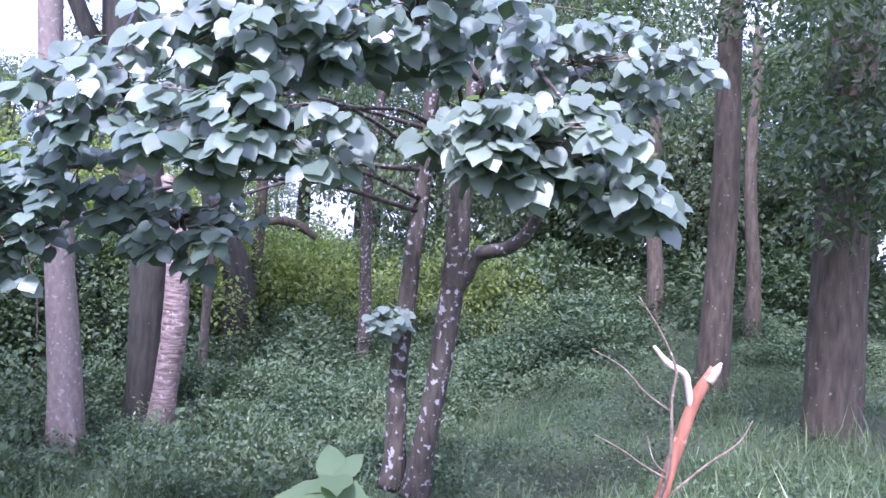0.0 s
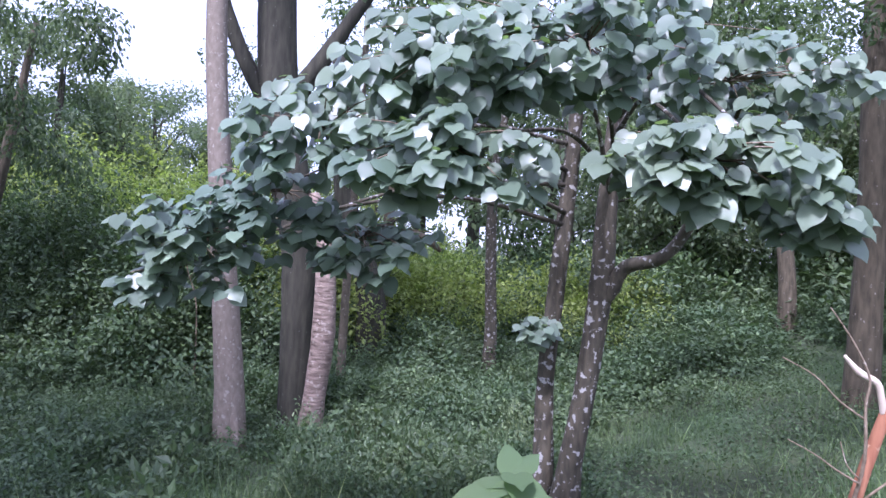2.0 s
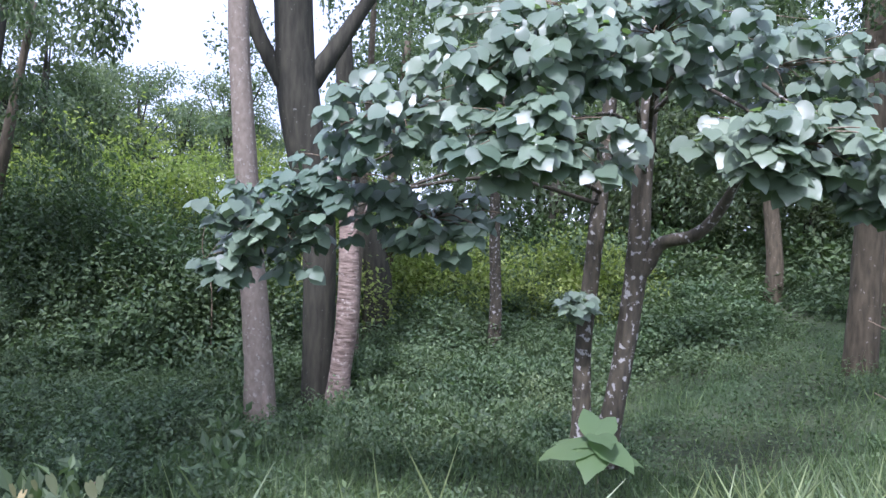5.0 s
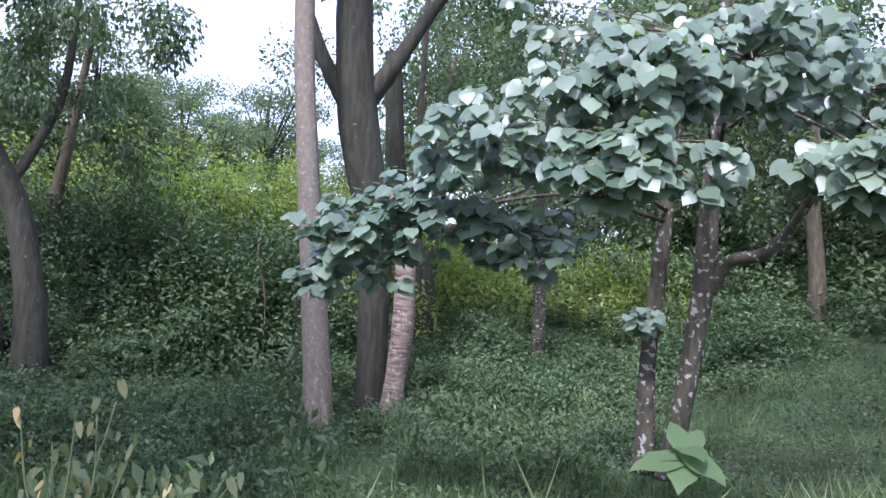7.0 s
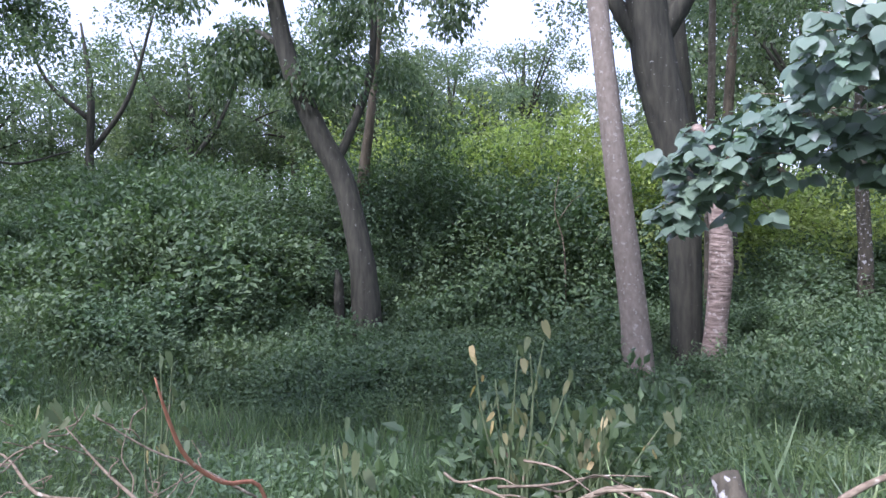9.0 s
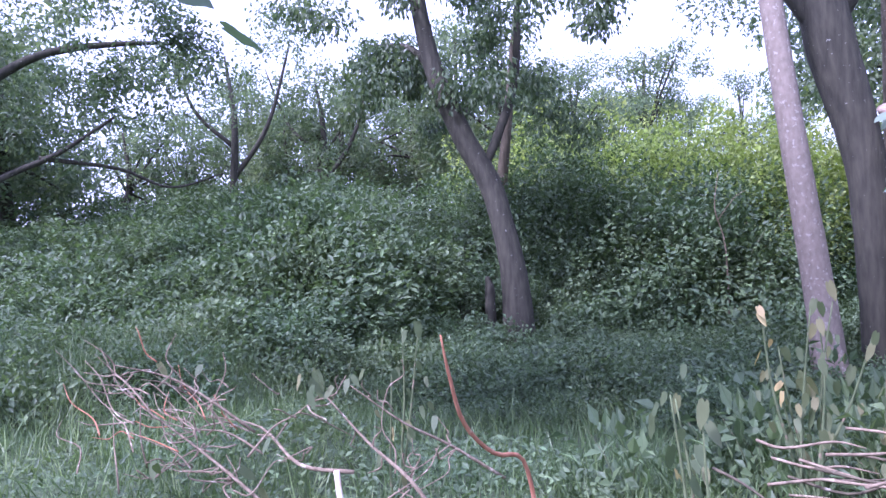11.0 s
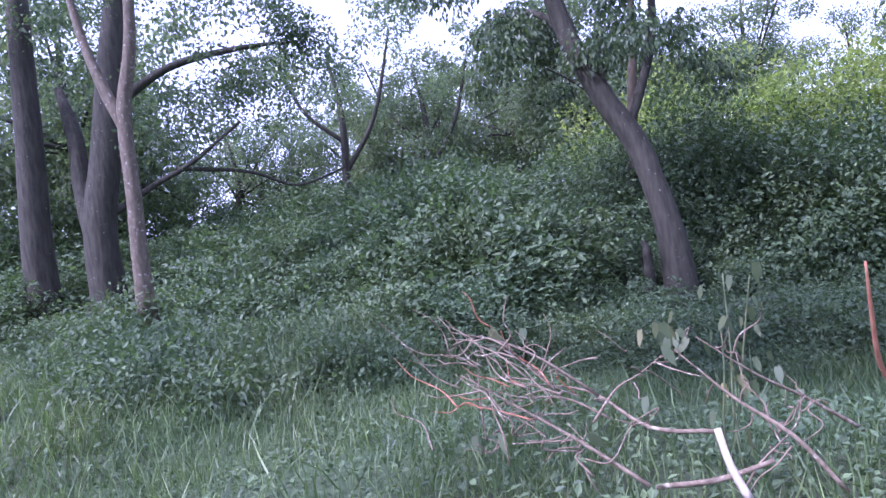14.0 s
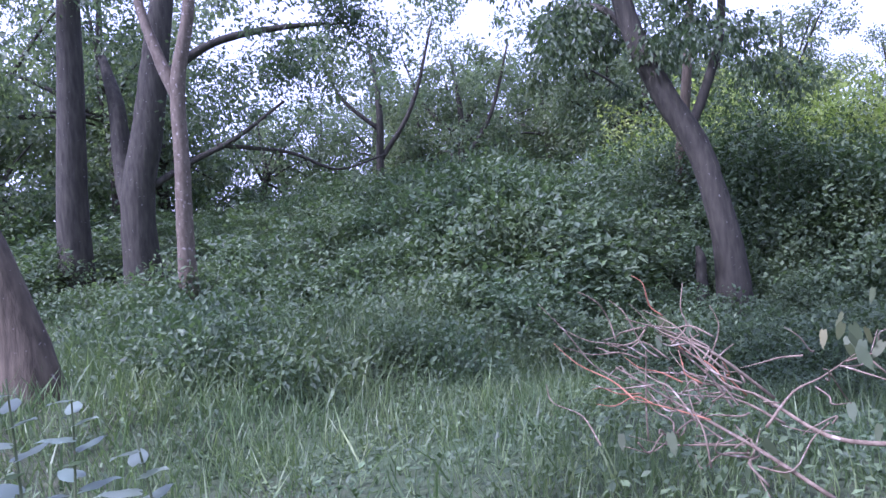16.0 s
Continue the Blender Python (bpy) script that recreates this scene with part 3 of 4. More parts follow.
# ---------------------------------------------------------------- undergrowth
def shrub_master(seed, n, size, mat, rx=1.0, ry=1.0, rz=1.0, lumps=0.3):
    v, f = dome_leaves(n, rx, ry, rz, size, seed, lumps)
    rr = np.random.default_rng(seed)
    st = []
    for k in range(3):
        a = 2.1 * k + rr.uniform(0, 1.5)
        e = np.array([math.cos(a) * rx * 0.7, math.sin(a) * ry * 0.7, rz * rr.uniform(0.6, 0.95)])
        sv, sf = tube(np.array([(0.05 * math.cos(a), 0.05 * math.sin(a), -0.3), e * np.array([0.4, 0.4, 0.55]), e]), [0.018, 0.012, 0.004], 5, 0.05, k, 3)
        st.append(mesh_of("stem", sv, sf, M_STEM))
    return mesh_of("foliage", v, f, mat, False), st


MASTERS = {
    "shrub": [shrub_master(s, 4300, 0.085, M_SHRUB, 1, 1, 0.85, 0.6) for s in (1, 2, 3)],
    "dense": [shrub_master(s, 4800, 0.068, M_SHRUB2, 1, 1, 0.9, 0.5) for s in (4, 5)],
    "sunny": [shrub_master(s, 4200, 0.065, M_SUNTINT, 1, 1, 0.9, 0.5) for s in (6, 7)],
}
MASTERS["tall_dense"] = [shrub_master(s, 6500, 0.068, M_SHRUB2, 1, 1, 1.3, 0.55) for s in (14, 15)]
MASTERS["tall_sun_tinted"] = [shrub_master(s, 6000, 0.065, M_SUNTINT, 1, 1, 1.5, 0.6) for s in (16, 17)]
MASTERS["pale_weed"] = [shrub_master(s, 500, 0.15, M_PALEWEED, 1, 1, 1.5, 0.7) for s in (18, 19)]
MASTERS["weed"] = [shrub_master(s, 900, 0.14, M_SHRUB, 1, 1, 1.1, 0.6) for s in (8, 9, 10)]
LABELS = {"pale_weed": "slender light green weed with small leaves", "tall_dense": "tall dense dark-green bush on the bank", "tall_sun_tinted": "tall bush on the bank with sunlight painted yellow-green into its leaves", "weed": "knee-high leafy green weed", "shrub": "leafy green shrub in dense undergrowth", "dense": "dense dark-green bush on the bank", "sunny": "bush on the bank with sunlight painted yellow-green into its leaves"}


def shrub(kind, x, y, s, h, q):
    ob = thing({"shrub": "shrub", "weed": "weed", "broad_weed": "weed", "pale_weed": "weed"}.get(kind, "bush"), (x, y, float(ground_z(x, y)) - 0.08), LABELS[kind], "weed" if "weed" in kind else "bush", "undergrowth weeds" if "weed" in kind else "undergrowth bushes")
    ob.rotation_euler = (0, 0, q.uniform(0, 6.28))
    ob.scale = (s, s * q.uniform(0.85, 1.15), h)
    lv, sm = MASTERS[kind][q.integers(0, len(MASTERS[kind]))]
    part("foliage", lv, ob)
    for stem in sm:
        part("stem", stem, ob)


def thicket(kind, x0, x1, y0, y1, n, s, h, seed, test=None):
    q = np.random.default_rng(seed)
    made = 0
    while made < n:
        x, y = q.uniform(x0, x1), q.uniform(y0, y1)
        if test is None or test(x, y):
            k = q.uniform(0.75, 1.25)
            shrub(kind, x, y, s * k, h * k, q)
            made += 1


thicket("shrub", -16, -5.5, 3, 12, 44, 1.0, 0.9, 1, lambda x, y: 0.2 < y - foot_line(x) < 4.5)
thicket("dense", -9.5, -5.0, 8.8, 12.5, 14, 0.8, 0.7, 2, lambda x, y: abs(x + 9.4) > 0.5 or y > 10)
thicket("shrub", -6.0, 0.5, 10.6, 14.0, 24, 0.75, 0.7, 3)
thicket("tall_dense", -11.5, -6.2, 12.0, 15.5, 17, 1.45, 1.45, 4)
thicket("tall_sun_tinted", -13.5, -4.5, 15.2, 18.5, 18, 1.6, 1.55, 5)
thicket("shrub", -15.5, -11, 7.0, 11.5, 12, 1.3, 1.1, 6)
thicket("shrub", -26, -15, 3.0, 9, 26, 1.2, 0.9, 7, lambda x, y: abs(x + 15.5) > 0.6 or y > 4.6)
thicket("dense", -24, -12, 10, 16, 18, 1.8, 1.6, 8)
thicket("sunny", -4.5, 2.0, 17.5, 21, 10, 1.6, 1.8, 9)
thicket("shrub", -4, 12, 19, 24, 22, 2.0, 1.8, 10)
thicket("dense", 1.0, 12, 14.5, 18.5, 10, 1.0, 0.8, 11, lambda x, y: abs(x - 5.5) > 1)


thicket("dense", -36, -22, -2, 20, 26, 2.4, 1.9, 16)
thicket("shrub", -14.5, -11.5, 7.0, 9.5, 8, 1.3, 1.3, 17)
thicket("shrub", -6, 8, 13.0, 19.0, 40, 1.1, 0.8, 18, lambda x, y: abs(x - 5.5) > 0.7 or y > 18.4)
thicket("dense", -8.8, -5.2, 5.8, 9.2, 20, 0.75, 0.55, 19)
thicket("shrub", -12.5, -9.8, 5.0, 9.0, 18, 0.85, 0.65, 20)
thicket("dense", -10, 14, 22, 28, 30, 2.3, 2.3, 21)
MASTERS["broad_weed"] = [shrub_master(s, 170, 0.3, M_SHRUB, 1, 1, 1.3, 0.6) for s in (11, 12)]
LABELS["broad_weed"] = "low plant with broad green leaves"
thicket("dense", -7.6, -4.7, 4.2, 7.2, 16, 0.6, 0.5, 22)
thicket("broad_weed", -6.5, 0.2, 5.2, 10.5, 24, 0.3, 0.4, 23, lambda x, y: abs(x + 0.1) > 0.5 and (x + 4.5) ** 2 + (y - 8.9) ** 2 > 0.4)
thicket("broad_weed", -4.9, -3.2, 2.3, 4.2, 12, 0.28, 0.4, 24)
thicket("broad_weed", -15, -8.5, 2.0, 7.0, 16, 0.34, 0.42, 25, lambda x, y: -2.5 < y - foot_line(x) < 0.5)
thicket("weed", -9, 0.2, 7.0, 12.0, 55, 0.45, 0.5, 12, lambda x, y: (x + 4.4) ** 2 + (y - 8.6) ** 2 > 0.5)
thicket("weed", -9.5, 0.5, 4.8, 7.5, 20, 0.32, 0.3, 13, lambda x, y: abs(x + 0.1) > 0.7)
thicket("weed", -15, -8.5, 2.0, 7.5, 28, 0.45, 0.45, 14, lambda x, y: -2.2 < y - foot_line(x) < 1)
thicket("weed", 0.5, 9, 9.5, 15, 10, 0.4, 0.35, 15)


belt = lambda x, y: y > x + 11.6 + max(0.0, 2.0 * (x + 10)) and y - foot_line(x) < 0.8
thicket("shrub", -11.5, -5.0, 5.8, 9.4, 26, 0.72, 0.6, 28, lambda x, y: (x + 9.4) ** 2 + (y - 9.4) ** 2 > 1.2)
thicket("pale_weed", -3.2, -0.6, 6.6, 10.0, 26, 0.26, 0.36, 29)
thicket("pale_weed", -9.5, -4.8, 5.4, 9.0, 36, 0.3, 0.34, 31)
thicket("pale_weed", -14, -8, 1.5, 7.5, 22, 0.26, 0.34, 30, belt)
thicket("weed", -17, -7.5, -0.5, 8.5, 50, 0.48, 0.5, 26, belt)
thicket("shrub", -15, -8.5, 0.5, 8.0, 16, 0.6, 0.55, 27, lambda x, y: belt(x, y) and y > x + 13.2 and (x + 15.5) ** 2 + (y - 3.4) ** 2 > 1)


# ---------------------------------------------------------------- grass and low weeds
def scatter(n, x0, x1, y0, y1, q, density=None):
    p = np.stack([q.uniform(x0, x1, n), q.uniform(y0, y1, n)], 1)
    if density is not None:
        p = p[q.random(len(p)) < density(p[:, 0], p[:, 1])]
    return np.column_stack([p, ground_z(p[:, 0], p[:, 1])])


q = np.random.default_rng(77)
open_ground = lambda x, y: np.clip(1.15 - 0.25 * np.clip(y - foot_line(x) + 1.2, 0, 9), 0.06, 1) * np.clip(0.65 + 0.5 * np.sin(1.7 * x) * np.sin(1.3 * y + 1), 0.15, 1)
pos = np.vstack([scatter(85000, -15, 5, -0.6, 7, q, open_ground), scatter(30000, -10, 9, 7, 17, q, open_ground), scatter(26000, -24, -9, -4, 5, q, open_ground), scatter(42000, -11, 4, -7, -0.5, q, open_ground)])
n = len(pos)
al = np.column_stack([0.35 * q.normal(size=n), 0.35 * q.normal(size=n), np.ones(n)])
hh = q.uniform(0.12, 0.36, n) * np.where(q.random(n) < 0.06, 1.5, 1.0)
v, f = leaves(pos - np.array([0, 0, 0.02]), al, unit(n, q) * np.array([1, 1, 0.2]), hh, BLADE, 1.3)
tagged(new("grass", mesh_of("grass", v, f, M_GRASS, False)), "long uneven green grass", "grass", kind="stuff")
tp = np.vstack([scatter(1000, 0.0, 2.5, 3.5, 4.7, q, lambda x, y: np.clip(0.55 + 0.7 * np.sin(5 * x) * np.sin(4 * y + x), 0.1, 1)), scatter(260, 0.6, 1.8, 2.6, 3.4, q), scatter(40, -2.6, -0.9, 2.6, 3.2, q)])
n = len(tp)
v, f = leaves(tp, np.column_stack([0.45 * q.normal(size=n), 0.45 * q.normal(size=n), np.ones(n)]), unit(n, q) * np.array([1, 1, 0.2]), q.uniform(0.4, 0.82, n), BLADE, 1.2)
tagged(new("tall_grass", mesh_of("tall_grass", v, f, M_PALEGRASS, False)), "tall arching pale-green grass blades in loose tufts", "grass", kind="stuff")
tp = scatter(9000, -17, -7, -0.5, 8.5, q, lambda x, y: np.clip((y - x - 10.8 - np.clip(2 * (x + 10), 0, 9)) * 0.6, 0, 1) * np.clip(0.6 + 0.6 * np.sin(1.9 * x + y), 0.1, 1) * (y - foot_line(x) < 1.5))
n = len(tp)
v, f = leaves(tp, np.column_stack([0.3 * q.normal(size=n), 0.3 * q.normal(size=n), np.ones(n)]), unit(n, q) * np.array([1, 1, 0.2]), q.uniform(0.3, 0.7, n), BLADE, 0.75)
tagged(new("tall_grass", mesh_of("tall_grass", v, f, M_GRASS, False)), "rank tall grass along the foot of the bank", "grass", kind="stuff")
pos = np.vstack([scatter(42000, -13, 4, 1.5, 9.5, q), scatter(44000, -9, 6, 8.5, 15, q), scatter(8000, -14, -4, 0.0, 3, q), scatter(12000, -11, 4, -7, 1.5, q)])
n = len(pos)
patch = np.clip(0.55 + 0.5 * np.sin(0.9 * pos[:, 0] + 1) * np.sin(1.1 * pos[:, 1]) + 0.3 * np.sin(3 * pos[:, 0] + 2 * pos[:, 1]), 0.05, 1.2)
pos[:, 2] += q.uniform(0.0, 0.3, n) * patch
al = unit(n, q) * np.array([1, 1, 0.5])
v, f = leaves(pos, al, np.array([0, 0, 1.0]) + 0.5 * unit(n, q), q.uniform(0.03, 0.075, n))
tagged(new("low_weeds", mesh_of("low_weeds", v, f, M_SHRUB, False)), "low leafy weeds covering the forest floor", "weeds", kind="stuff")


# ---------------------------------------------------------------- far woods
def far_master(seed, n, size, tall, mat):
    rr = np.random.default_rng(seed)
    clumps = [(1.6 * rr.normal(), 1.6 * rr.normal(), tall * rr.uniform(0.3, 1.0), rr.uniform(0.7, 1.5)) for _ in range(26)]
    v, f = crown_leaves(clumps, n, size, seed, 0.4, 0.7)
    tv, tf = tube(np.array([(0, 0, -0.5), (0.1, 0, tall * 0.3), (-0.1, 0.1, tall * 0.6), (0.1, 0, tall * 0.95)]), [0.28, 0.2, 0.15, 0.05], 9, 0.05, seed)
    lb = [tube(np.array([(0, 0, tall * 0.45), (c[0] * 0.5, c[1] * 0.5, (tall * 0.5 + c[2]) / 2), c[:3]]), [0.09, 0.06, 0.02], 6, 0.05, i, 3) for i, c in enumerate(clumps[:8])]
    lv, lf = join(lb)
    return mesh_of("crown", v, f, mat, False), mesh_of("trunk", *join([(tv, tf), (lv, lf)]), M_DARK)


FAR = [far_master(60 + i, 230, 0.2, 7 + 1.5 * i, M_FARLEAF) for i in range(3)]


def far_tree(x, y, s, qq):
    ob = thing("forest_tree", (x, y, float(ground_z(x, y))), "distant leafy forest tree", "tree", "forest trees")
    ob.rotation_euler = (0, 0, qq.uniform(0, 6.28))
    ob.scale = (s, s, s * qq.uniform(0.85, 1.2))
    cr, tr = FAR[qq.integers(0, 3)]
    part("crown", cr, ob)
    part("trunk", tr, ob)


qq = np.random.default_rng(5)
for (x0, x1, y0, y1, n, s) in [(-4, 14, 21, 27, 12, 1.0), (-6, 22, 27, 36, 14, 1.2), (-34, -26, 2, 16, 10, 0.85), (-30, -15, 17, 26, 20, 0.66), (-44, -9, 34, 46, 22, 0.74), (10, 18, 6, 20, 8, 1.1), (-46, -34, 0, 30, 7, 1.0), (-30, -14, -12, -3, 7, 1.0)]:
    for _ in range(n):
        far_tree(qq.uniform(x0, x1), qq.uniform(y0, y1), s * qq.uniform(0.8, 1.2), qq)


# ---------------------------------------------------------------- loose things by the path
def stick(parent, name, pts, rad, mat, seed, label="", seg=7):
    off = np.array(parent.location)
    v, f = tube(np.array(pts, float) - off, rad, seg, 0.06, seed, 4)
    return part(name, mesh_of(name, v, f, mat), parent, label)


def wander(a, b, r2, amount=0.06, n=4):
    a, b = np.array(a, float), np.array(b, float)
    return [tuple(a + (b - a) * t + (amount * r2.normal(size=3) if 0 < t < 1 else 0)) for t in np.linspace(0, 1, n)]


def hung_leaves(parent, name, spots, mat, size, seed, down=1.2, label="", shape=0, count=3, spread=0.03, width=0.45):
    r2 = np.random.default_rng(seed)
    p, al, up, sz = [], [], [], []
    for sp in spots:
        for _ in range(count):
            az = r2.uniform(0, 6.28)
            p.append(np.array(sp) + spread * r2.normal(size=3) - np.array(parent.location))
            al.append((math.cos(az), math.sin(az), -down * r2.uniform(0.5, 1.4)))
            up.append((0.2 * r2.normal(), -0.5 + 0.3 * r2.normal(), 0.6))
            sz.append(size * r2.uniform(0.6, 1.25))
    v, f = leaves(np.array(p), np.array(al), np.array(up), np.array(sz), shapes[shape], width)
    return tagged(part(name, mesh_of(name, v, f, mat), parent, label), kind="stuff")


# snapped sapling, its bark stripped red, with bare side twigs
snag = thing("broken_sapling", g(0.94, 3.14), "snapped sapling with red stripped wood and bare twigs", "sapling")
z0 = float(snag.location.z)
stick(snag, "stem", [(0.93, 3.15, z0 - 0.1), (0.945, 3.130, 0.420), (0.995, 3.120, 0.710), (1.075, 3.100, 1.020), (1.125, 3.090, 1.170), (1.185, 3.080, 1.280)], [0.03, 0.028, 0.027, 0.026, 0.027, 0.022], M_RED, 1, "red stripped stem", 10)
stick(snag, "torn_end", [(1.160, 3.075, 1.220), (1.190, 3.070, 1.270), (1.210, 3.065, 1.305)], [0.024, 0.021, 0.004], M_PALE, 2, "pale torn wood")
stick(snag, "side_branch", [(1.095, 3.090, 1.100), (1.075, 3.080, 1.200), (1.055, 3.080, 1.250), (0.985, 3.080, 1.290), (0.925, 3.090, 1.360)], [0.016, 0.016, 0.018, 0.016, 0.007], M_PALE, 3, "pale split branch")
stick(snag, "twig", [(0.975, 3.110, 0.670), (0.995, 3.030, 0.920), (0.985, 3.010, 1.150), (0.995, 3.000, 1.270), (0.925, 2.990, 1.420), (0.825, 2.990, 1.570)], [0.009, 0.008, 0.007, 0.006, 0.004, 0.002], M_TWIG, 4)
stick(snag, "twig", [(0.995, 3.030, 1.090), (0.875, 3.010, 1.170), (0.775, 3.010, 1.270), (0.645, 3.030, 1.340)], [0.005, 0.004, 0.003, 0.002], M_TWIG, 5)
stick(snag, "twig", [(0.985, 3.050, 0.810), (0.875, 3.030, 0.870), (0.785, 3.010, 0.930), (0.665, 2.990, 0.990)], [0.005, 0.004, 0.003, 0.002], M_TWIG, 6)
stick(snag, "twig", [(1.025, 3.100, 0.730), (1.165, 3.070, 0.870), (1.285, 3.050, 0.970), (1.345, 3.050, 1.070)], [0.006, 0.005, 0.004, 0.002], M_TWIG, 7)
stick(snag, "twig", [(0.985, 3.050, 0.830), (0.925, 3.030, 0.890), (0.895, 3.030, 0.990)], [0.004, 0.003, 0.002], M_TWIG, 8)

# young plant with broad leaves
sap = thing("young_broad_leaf_plant", g(-0.53, 4.05), "young plant with a rosette of broad light-green leaves", "plant")
stick(sap, "stem", [(-0.53, 4.05, float(sap.location.z) - 0.05), (-0.52, 4.05, 0.15), (-0.53, 4.03, 0.4)], [0.012, 0.01, 0.006], M_STEM, 9)
for i, (az, dz, sz) in enumerate([(0.2, -0.2, 0.34), (1.3, 0.1, 0.28), (2.5, -0.1, 0.34), (3.3, -0.15, 0.38), (4.4, -0.3, 0.32), (5.4, -0.35, 0.33), (1.9, 0.9, 0.26), (0.9, 0.8, 0.24), (4.9, 0.0, 0.27)]):
    v, f = leaves(np.array([(0.0, -0.02, 0.37 - float(sap.location.z) + 0.012 * i)]), np.array([(math.cos(az), math.sin(az), dz)]), np.array([(0.0, -0.2, 1.0)]), np.array([sz]), shapes[i % 3], 0.72)
    part("leaf", mesh_of("leaf", v, f, M_YOUNG), sap)

# heap of dead branches
heap = thing("dead_branch_heap", g(-5.6, 0.9), "heap of cut dry branches with a few withered leaves", "branches")
r2 = np.random.default_rng(31)
mains = [((-5.82, 0.88, -0.08), (-6.63, 0.68, 0.44), 0.01), ((-5.62, 1.19, 0.08), (-6.46, 0.98, 0.33), 0.011), ((-6.05, 0.95, 0.29), (-6.44, 0.45, 0.69), 0.008),
         ((-6.22, 0.93, 0.24), (-6.42, 0.75, 0.63), 0.006), ((-5.21, 1.94, -0.11), (-5.69, 1.27, 0.49), 0.01), ((-5.16, 1.33, -0.19), (-5.75, 1.15, 0.46), 0.012),
         ((-6.08, 0.92, 0.17), (-5.77, 1.13, 0.46), 0.006), ((-6.28, 0.87, 0.18), (-6.53, 0.52, 0.14), 0.005), ((-5.51, 1.15, -0.14), (-5.36, 1.56, 0.15), 0.006),
         ((-6.02, 0.97, 0.18), (-6.55, 0.64, 0.41), 0.006), ((-6.05, 0.81, -0.04), (-6.2, 0.88, 0.18), 0.006)]
tips = []
for i, (a, b2, rad) in enumerate(mains):
    pts = wander(a, b2, r2, 0.03)
    stick(heap, "branch", pts, [rad, rad * 0.85, rad * 0.6, rad * 0.25], M_TWIG, 80 + i)
    for k in range(6):
        t = r2.uniform(0.2, 0.95)
        p = np.array(a) + (np.array(b2) - np.array(a)) * t
        d = (np.array(b2) - np.array(a)) * 0.16 + 0.17 * r2.normal(size=3)
        e = p + d * r2.uniform(0.5, 1.0)
        e[2] = max(e[2], -0.2)
        stick(heap, "twig", wander(p, e, r2, 0.025), [0.0045, 0.004, 0.003, 0.0015], M_TWIG, 100 + i * 9 + k, seg=5)
        tips.append(tuple(e))
for i in range(34):
    p = np.array([-6.2, 0.6, 0.38]) + np.array([0.16, 0.2, 0.14]) * r2.normal(size=3)
    e = p + np.array([-0.22, -0.05, 0.14]) + 0.09 * r2.normal(size=3)
    stick(heap, "twig", wander(p, e, r2, 0.02), [0.004, 0.0035, 0.0025, 0.001], M_RED if i % 4 == 0 else M_TWIG, 300 + i, seg=5)
stick(heap, "branch", [(-4.88, 1.7, -0.2), (-4.91, 1.63, 0.11), (-4.93, 1.4, 0.2), (-4.95, 1.2, 0.38), (-4.93, 1.08, 0.6), (-4.91, 1.0, 0.8)], [0.012, 0.011, 0.01, 0.01, 0.008, 0.004], M_RED, 340, "red peeling branch")
stick(heap, "branch", [(-5.43, 0.96, -0.12), (-5.49, 0.96, 0.02), (-5.53, 0.98, 0.16)], [0.017, 0.016, 0.015], M_PALE, 341, "pale cut stake")
stick(heap, "branch", [(-5.8, 0.9, -0.09), (-5.6, 1.08, -0.1), (-5.41, 1.24, -0.05)], [0.012, 0.013, 0.01], M_TWIG, 342)
hung_leaves(heap, "withered_leaves", tips[::4], M_DRY, 0.085, 32, 1.4, count=1)
hung_leaves(heap, "withered_leaves", [(-5.79, 1.13, 0.58), (-5.74, 1.1, 0.5), (-5.84, 1.1, 0.5), (-5.9, 1.47, 0.48)], M_DRY, 0.09, 33, 2.2, count=3, spread=0.05)

# drooping cut leafy stems
def wilted(x, y, top, n, seed, name="wilted_plant", spread=0.2):
    ob = thing(name, g(x, y), "wilting stem with drooping grey-green and yellow leaves", "plant", "wilting plants")
    r3 = np.random.default_rng(seed)
    spots, yel = [], []
    for k in range(n):
        e = (x + spread * r3.normal(), y + spread * r3.normal() * 0.6, top * r3.uniform(0.55, 1.0) + 0.05)
        stick(ob, "stem", wander((x + 0.05 * r3.normal(), y, float(ob.location.z) - 0.05), e, r3, 0.02), [0.009, 0.008, 0.006, 0.003], M_STEM, seed + k, seg=6)
        for t in (0.45, 0.65, 0.85, 1.0):
            q3 = np.array([x, y, float(ob.location.z)]) * (1 - t) + np.array(e) * t
            (yel if r3.random() < 0.07 else spots).append(tuple(q3))
    hung_leaves(ob, "leaves", spots, M_DRY, 0.085, seed, 3.2, count=2, spread=0.05, shape=2)
    if yel:
        hung_leaves(ob, "yellow_leaves", yel, M_YELLOW, 0.065, seed + 1, 1.5, "yellowed dying leaves", count=2)


wilted(-3.74, 2.3, 0.76, 7, 400, spread=0.17)
wilted(-3.35, 2.35, 0.45, 6, 420, spread=0.16)
wilted(-3.9, 1.0, 0.8, 3, 440, spread=0.06)
wilted(-5.72, 1.7, 0.8, 3, 460, spread=0.06)

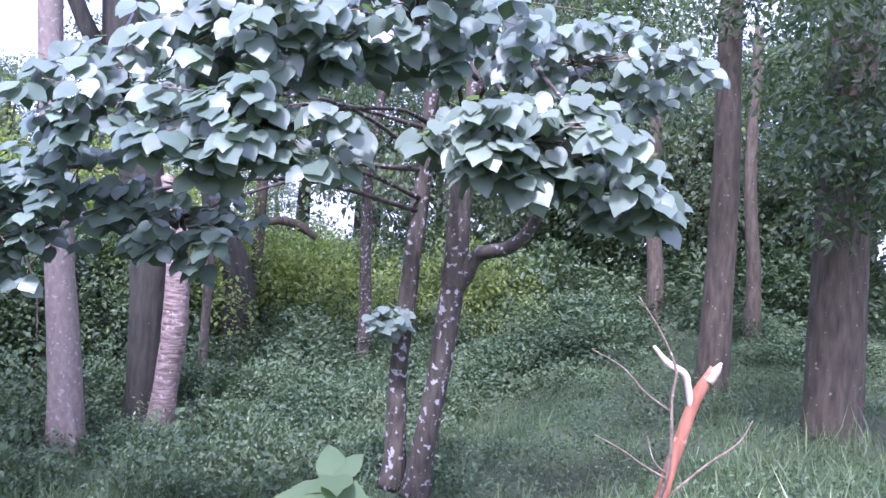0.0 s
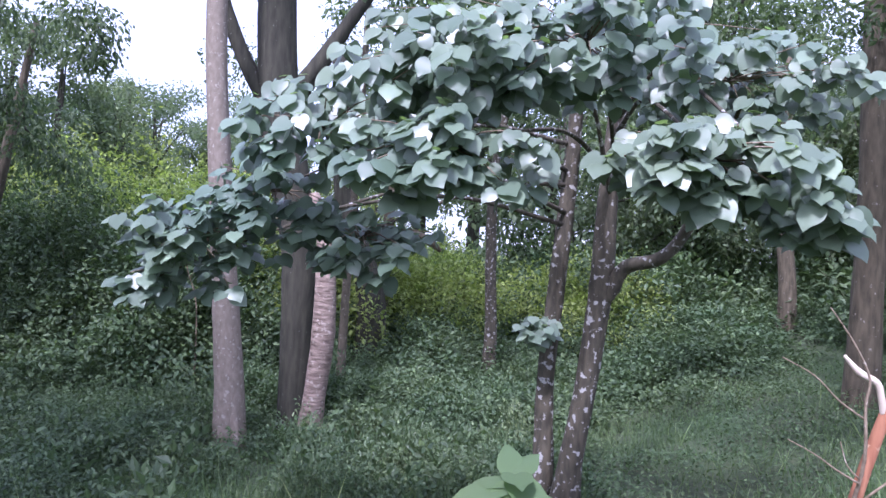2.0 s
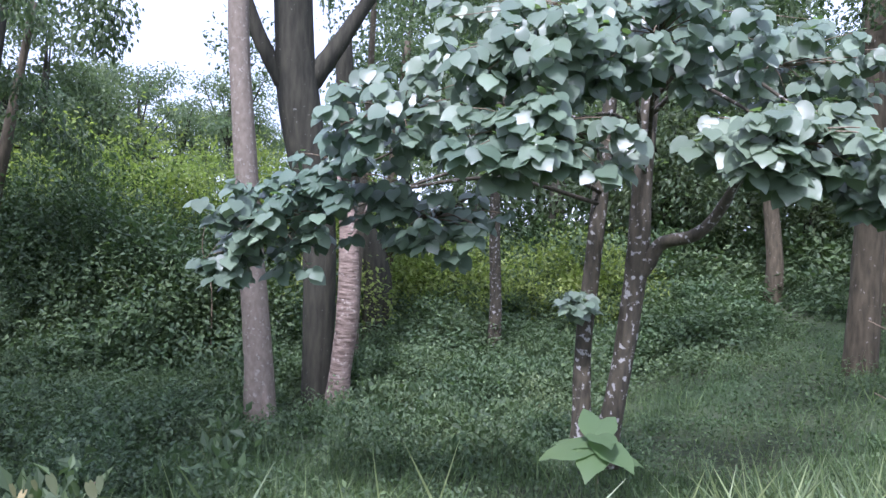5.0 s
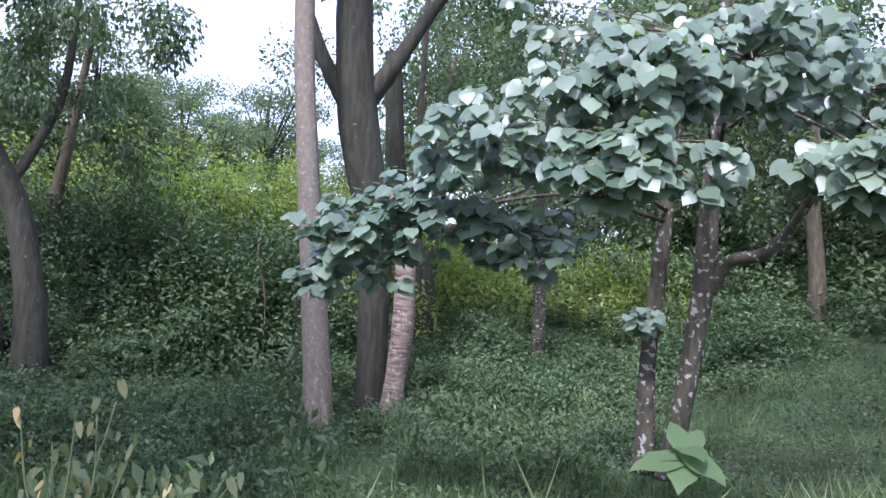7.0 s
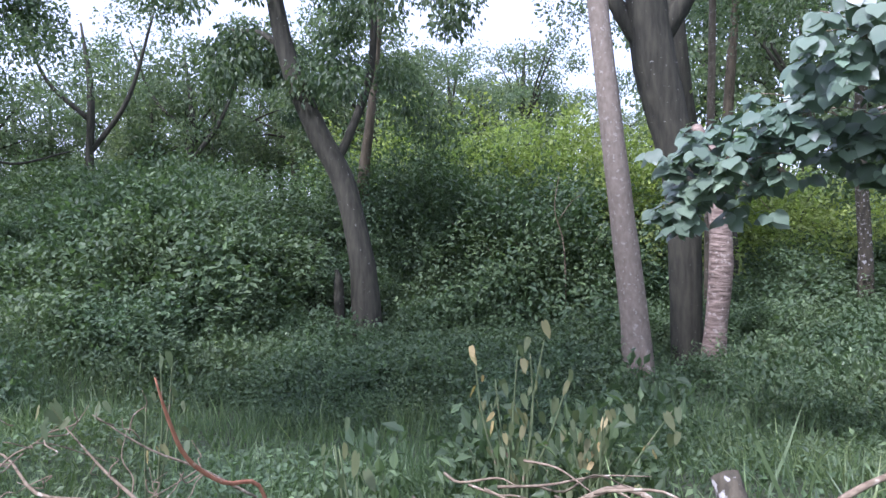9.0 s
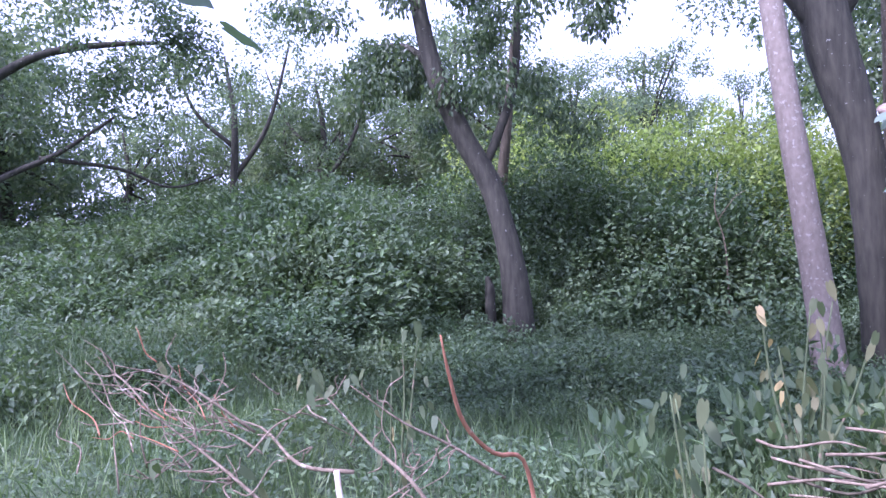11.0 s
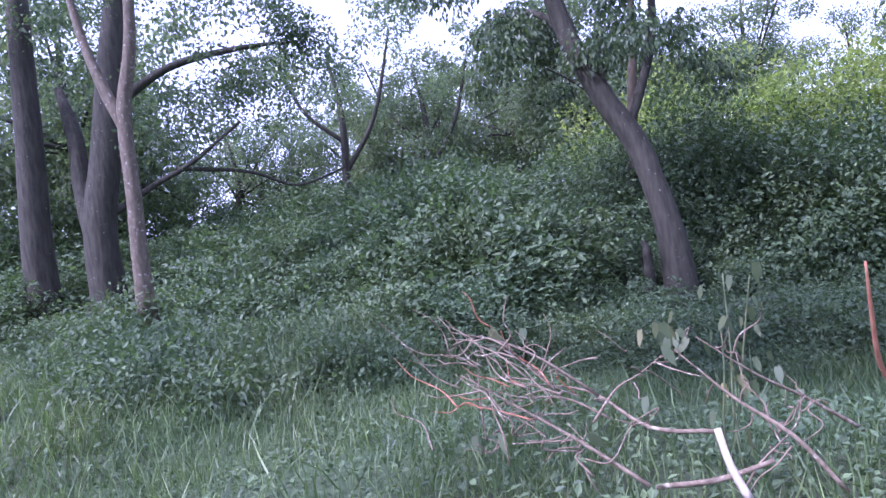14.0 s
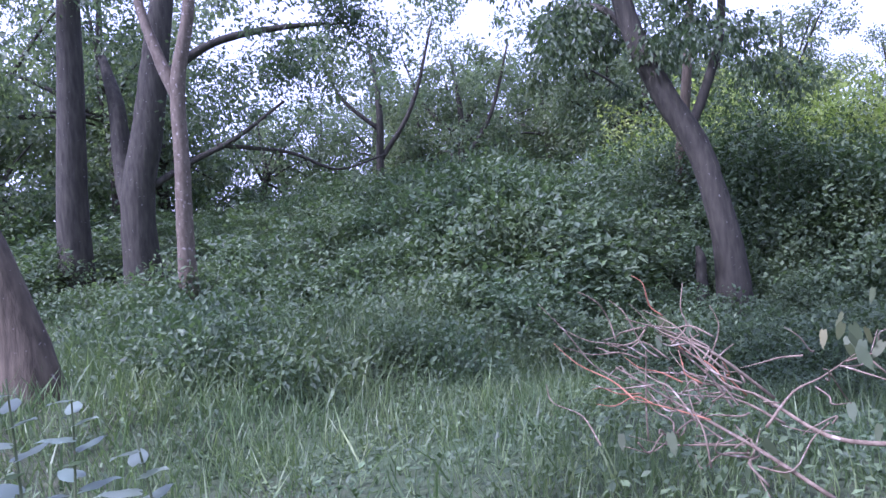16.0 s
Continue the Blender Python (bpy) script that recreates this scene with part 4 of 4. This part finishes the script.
# cut log and brushwood
log = thing("cut_log", g(-2.62, 1.95), "short lichen-spotted cut log leaning on brushwood", "log")
zl = float(log.location.z) + 0.1
stick(log, "log_body", [(-2.52, 1.75, zl - 0.12), (-2.62, 1.9, zl + 0.14), (-2.7, 2.02, zl + 0.32)], [0.06, 0.062, 0.058], M_LICHEN, 500, seg=12)
brush = thing("brushwood_heap", g(-3.0, 1.6), "low heap of dry brown brushwood", "branches")
zb = float(brush.location.z) + 0.17
for i in range(70):
    p = np.array([-3.05, 1.6, zb + 0.08]) + np.array([0.35, 0.14, 0.1]) * r2.normal(size=3)
    a = r2.uniform(-0.5, 0.5)
    d = np.array([math.cos(a), math.sin(a), 0.12 * r2.normal()]) * r2.uniform(0.12, 0.4)
    stick(brush, "twig", wander(p - d, p + d, r2, 0.018), [0.007, 0.006, 0.005, 0.002], M_TWIG if i % 3 else M_BROWN, 520 + i, seg=5)
for i, pts in enumerate([[(-2.4, 1.7, zb + 0.02), (-2.3, 1.72, zb + 0.14), (-2.05, 1.72, zb + 0.13), (-1.75, 1.7, zb + 0.25)], [(-2.1, 1.6, zb + 0.05), (-1.85, 1.68, zb + 0.15), (-1.6, 1.7, zb + 0.27)], [(-3.4, 1.75, zb + 0.1), (-3.1, 1.9, zb + 0.22), (-2.8, 1.8, zb + 0.12)], [(-2.5, 1.8, zb + 0.1), (-2.25, 1.95, zb + 0.3), (-2.05, 2.0, zb + 0.42)]]):
    stick(brush, "branch", pts, [0.016, 0.015, 0.012, 0.006][:len(pts)], M_PALE if i < 2 else M_TWIG, 580 + i, "bare whitish branch" if i < 2 else "")

# leafy plant by the path and a twig that hangs over it
for j, (x, y, top) in enumerate([(-7.51, -1.47, 0.76), (-7.21, -1.22, 0.55), (-7.75, -1.2, 0.66)]):
    ob = thing("leafy_plant", g(x, y), "upright plant with pale pointed leaves", "plant", "pale leafy plants")
    stick(ob, "stem", wander((x, y, float(ob.location.z) - 0.05), (x, y, top), r2, 0.02), [0.008, 0.007, 0.005, 0.003], M_STEM, 600 + j, seg=6)
    for k in range(11):
        az, t = 2.4 * k, 0.45 + 0.05 * k
        v, f = leaves(np.array([(0, 0, (top - float(ob.location.z)) * t)]), np.array([(math.cos(az), math.sin(az), 0.35)]), np.array([(0, -0.2, 1.0)]), np.array([0.16 - 0.005 * k]), shapes[k % 3], 0.55)
        part("leaf", mesh_of("leaf", v, f, M_BIGLEAF), ob)

# tree behind the path, whose bough hangs over it
bough = thing("overhanging_tree", g(-2.6, -4.6), "tree whose leafy bough hangs over the path", "tree")
zt = float(bough.location.z)
stick(bough, "trunk", [(-2.6, -4.6, zt - 0.2), (-2.6, -4.55, 1.5), (-2.7, -4.4, 3.4), (-2.6, -4.3, 6.0)], [0.16, 0.13, 0.11, 0.07], M_LICHEN, 700, seg=12)
stick(bough, "limb", [(-2.68, -4.45, 2.7), (-3.2, -3.4, 3.0), (-4.0, -1.8, 2.7), (-4.5, -0.6, 2.1), (-4.62, -0.3, 1.85)], [0.05, 0.035, 0.02, 0.01, 0.004], M_LICHEN, 701)
hung_leaves(bough, "leaves", [(-4.62, -0.28, 1.86), (-4.52, -0.4, 1.95), (-4.42, -0.5, 2.0), (-4.5, -0.2, 1.95), (-4.3, -0.4, 2.05)], M_BIGLEAF_FAR, 0.13, 702, 0.5, count=4, spread=0.05, width=0.7)

# spreading tree added unseen behind the path, so its crown shades the bank's foot
tree("added_shade_tree", "added unseen tree behind the path whose dense crown shades the bank", M_DARK,
     [([g(-8.6, -5.6), (-8.6, -5.5, 2.0), (-8.5, -5.0, 5.0), (-8.3, -4.2, 8.0)], [0.42, 0.34, 0.28, 0.2])],
     [([(-8.5, -5.0, 5.0), (-8.0, -2.5, 7.0), (-7.2, 0.5, 8.0), (-6.6, 2.8, 8.4)], [0.2, 0.16, 0.11, 0.04]),
      ([(-8.4, -4.6, 6.5), (-9.5, -2.0, 8.0), (-10.0, 1.0, 8.6)], [0.17, 0.13, 0.05])],
     bunch(-7.8, 1.2, 8.4, 2.6, 27, 1.1, 41, 0.35) + bunch(-9.0, -1.5, 8.8, 2.4, 16, 1.0, 42, 0.35) + bunch(-6.3, -1.2, 8.3, 1.5, 14, 1.0, 43, 0.35), per=620, size=0.14, seed=40)

stub = thing("broken_stump", g(-9.8, 9.3), "short broken brown stump beside the leaning tree", "stump")
stick(stub, "stump_body", [(-9.8, 9.3, float(stub.location.z) - 0.2), (-9.8, 9.29, 0.2), (-9.78, 9.27, 0.45), (-9.82, 9.26, 0.64)], [0.1, 0.09, 0.075, 0.03], M_DARK, 710, seg=10)
dead = thing("dead_branch", g(-6.35, 11.6), "bare pale dead branch leaning in the bushes", "branch")
stick(dead, "branch", [(-6.4, 11.7, float(dead.location.z) - 0.1), (-6.35, 11.5, 0.9), (-6.42, 11.2, 1.6), (-6.3, 11.1, 2.2)], [0.016, 0.013, 0.01, 0.004], M_TWIG, 711)
stick(dead, "twig", [(-6.4, 11.3, 1.4), (-6.1, 11.2, 1.75), (-5.9, 11.1, 1.85)], [0.008, 0.006, 0.003], M_TWIG, 712)
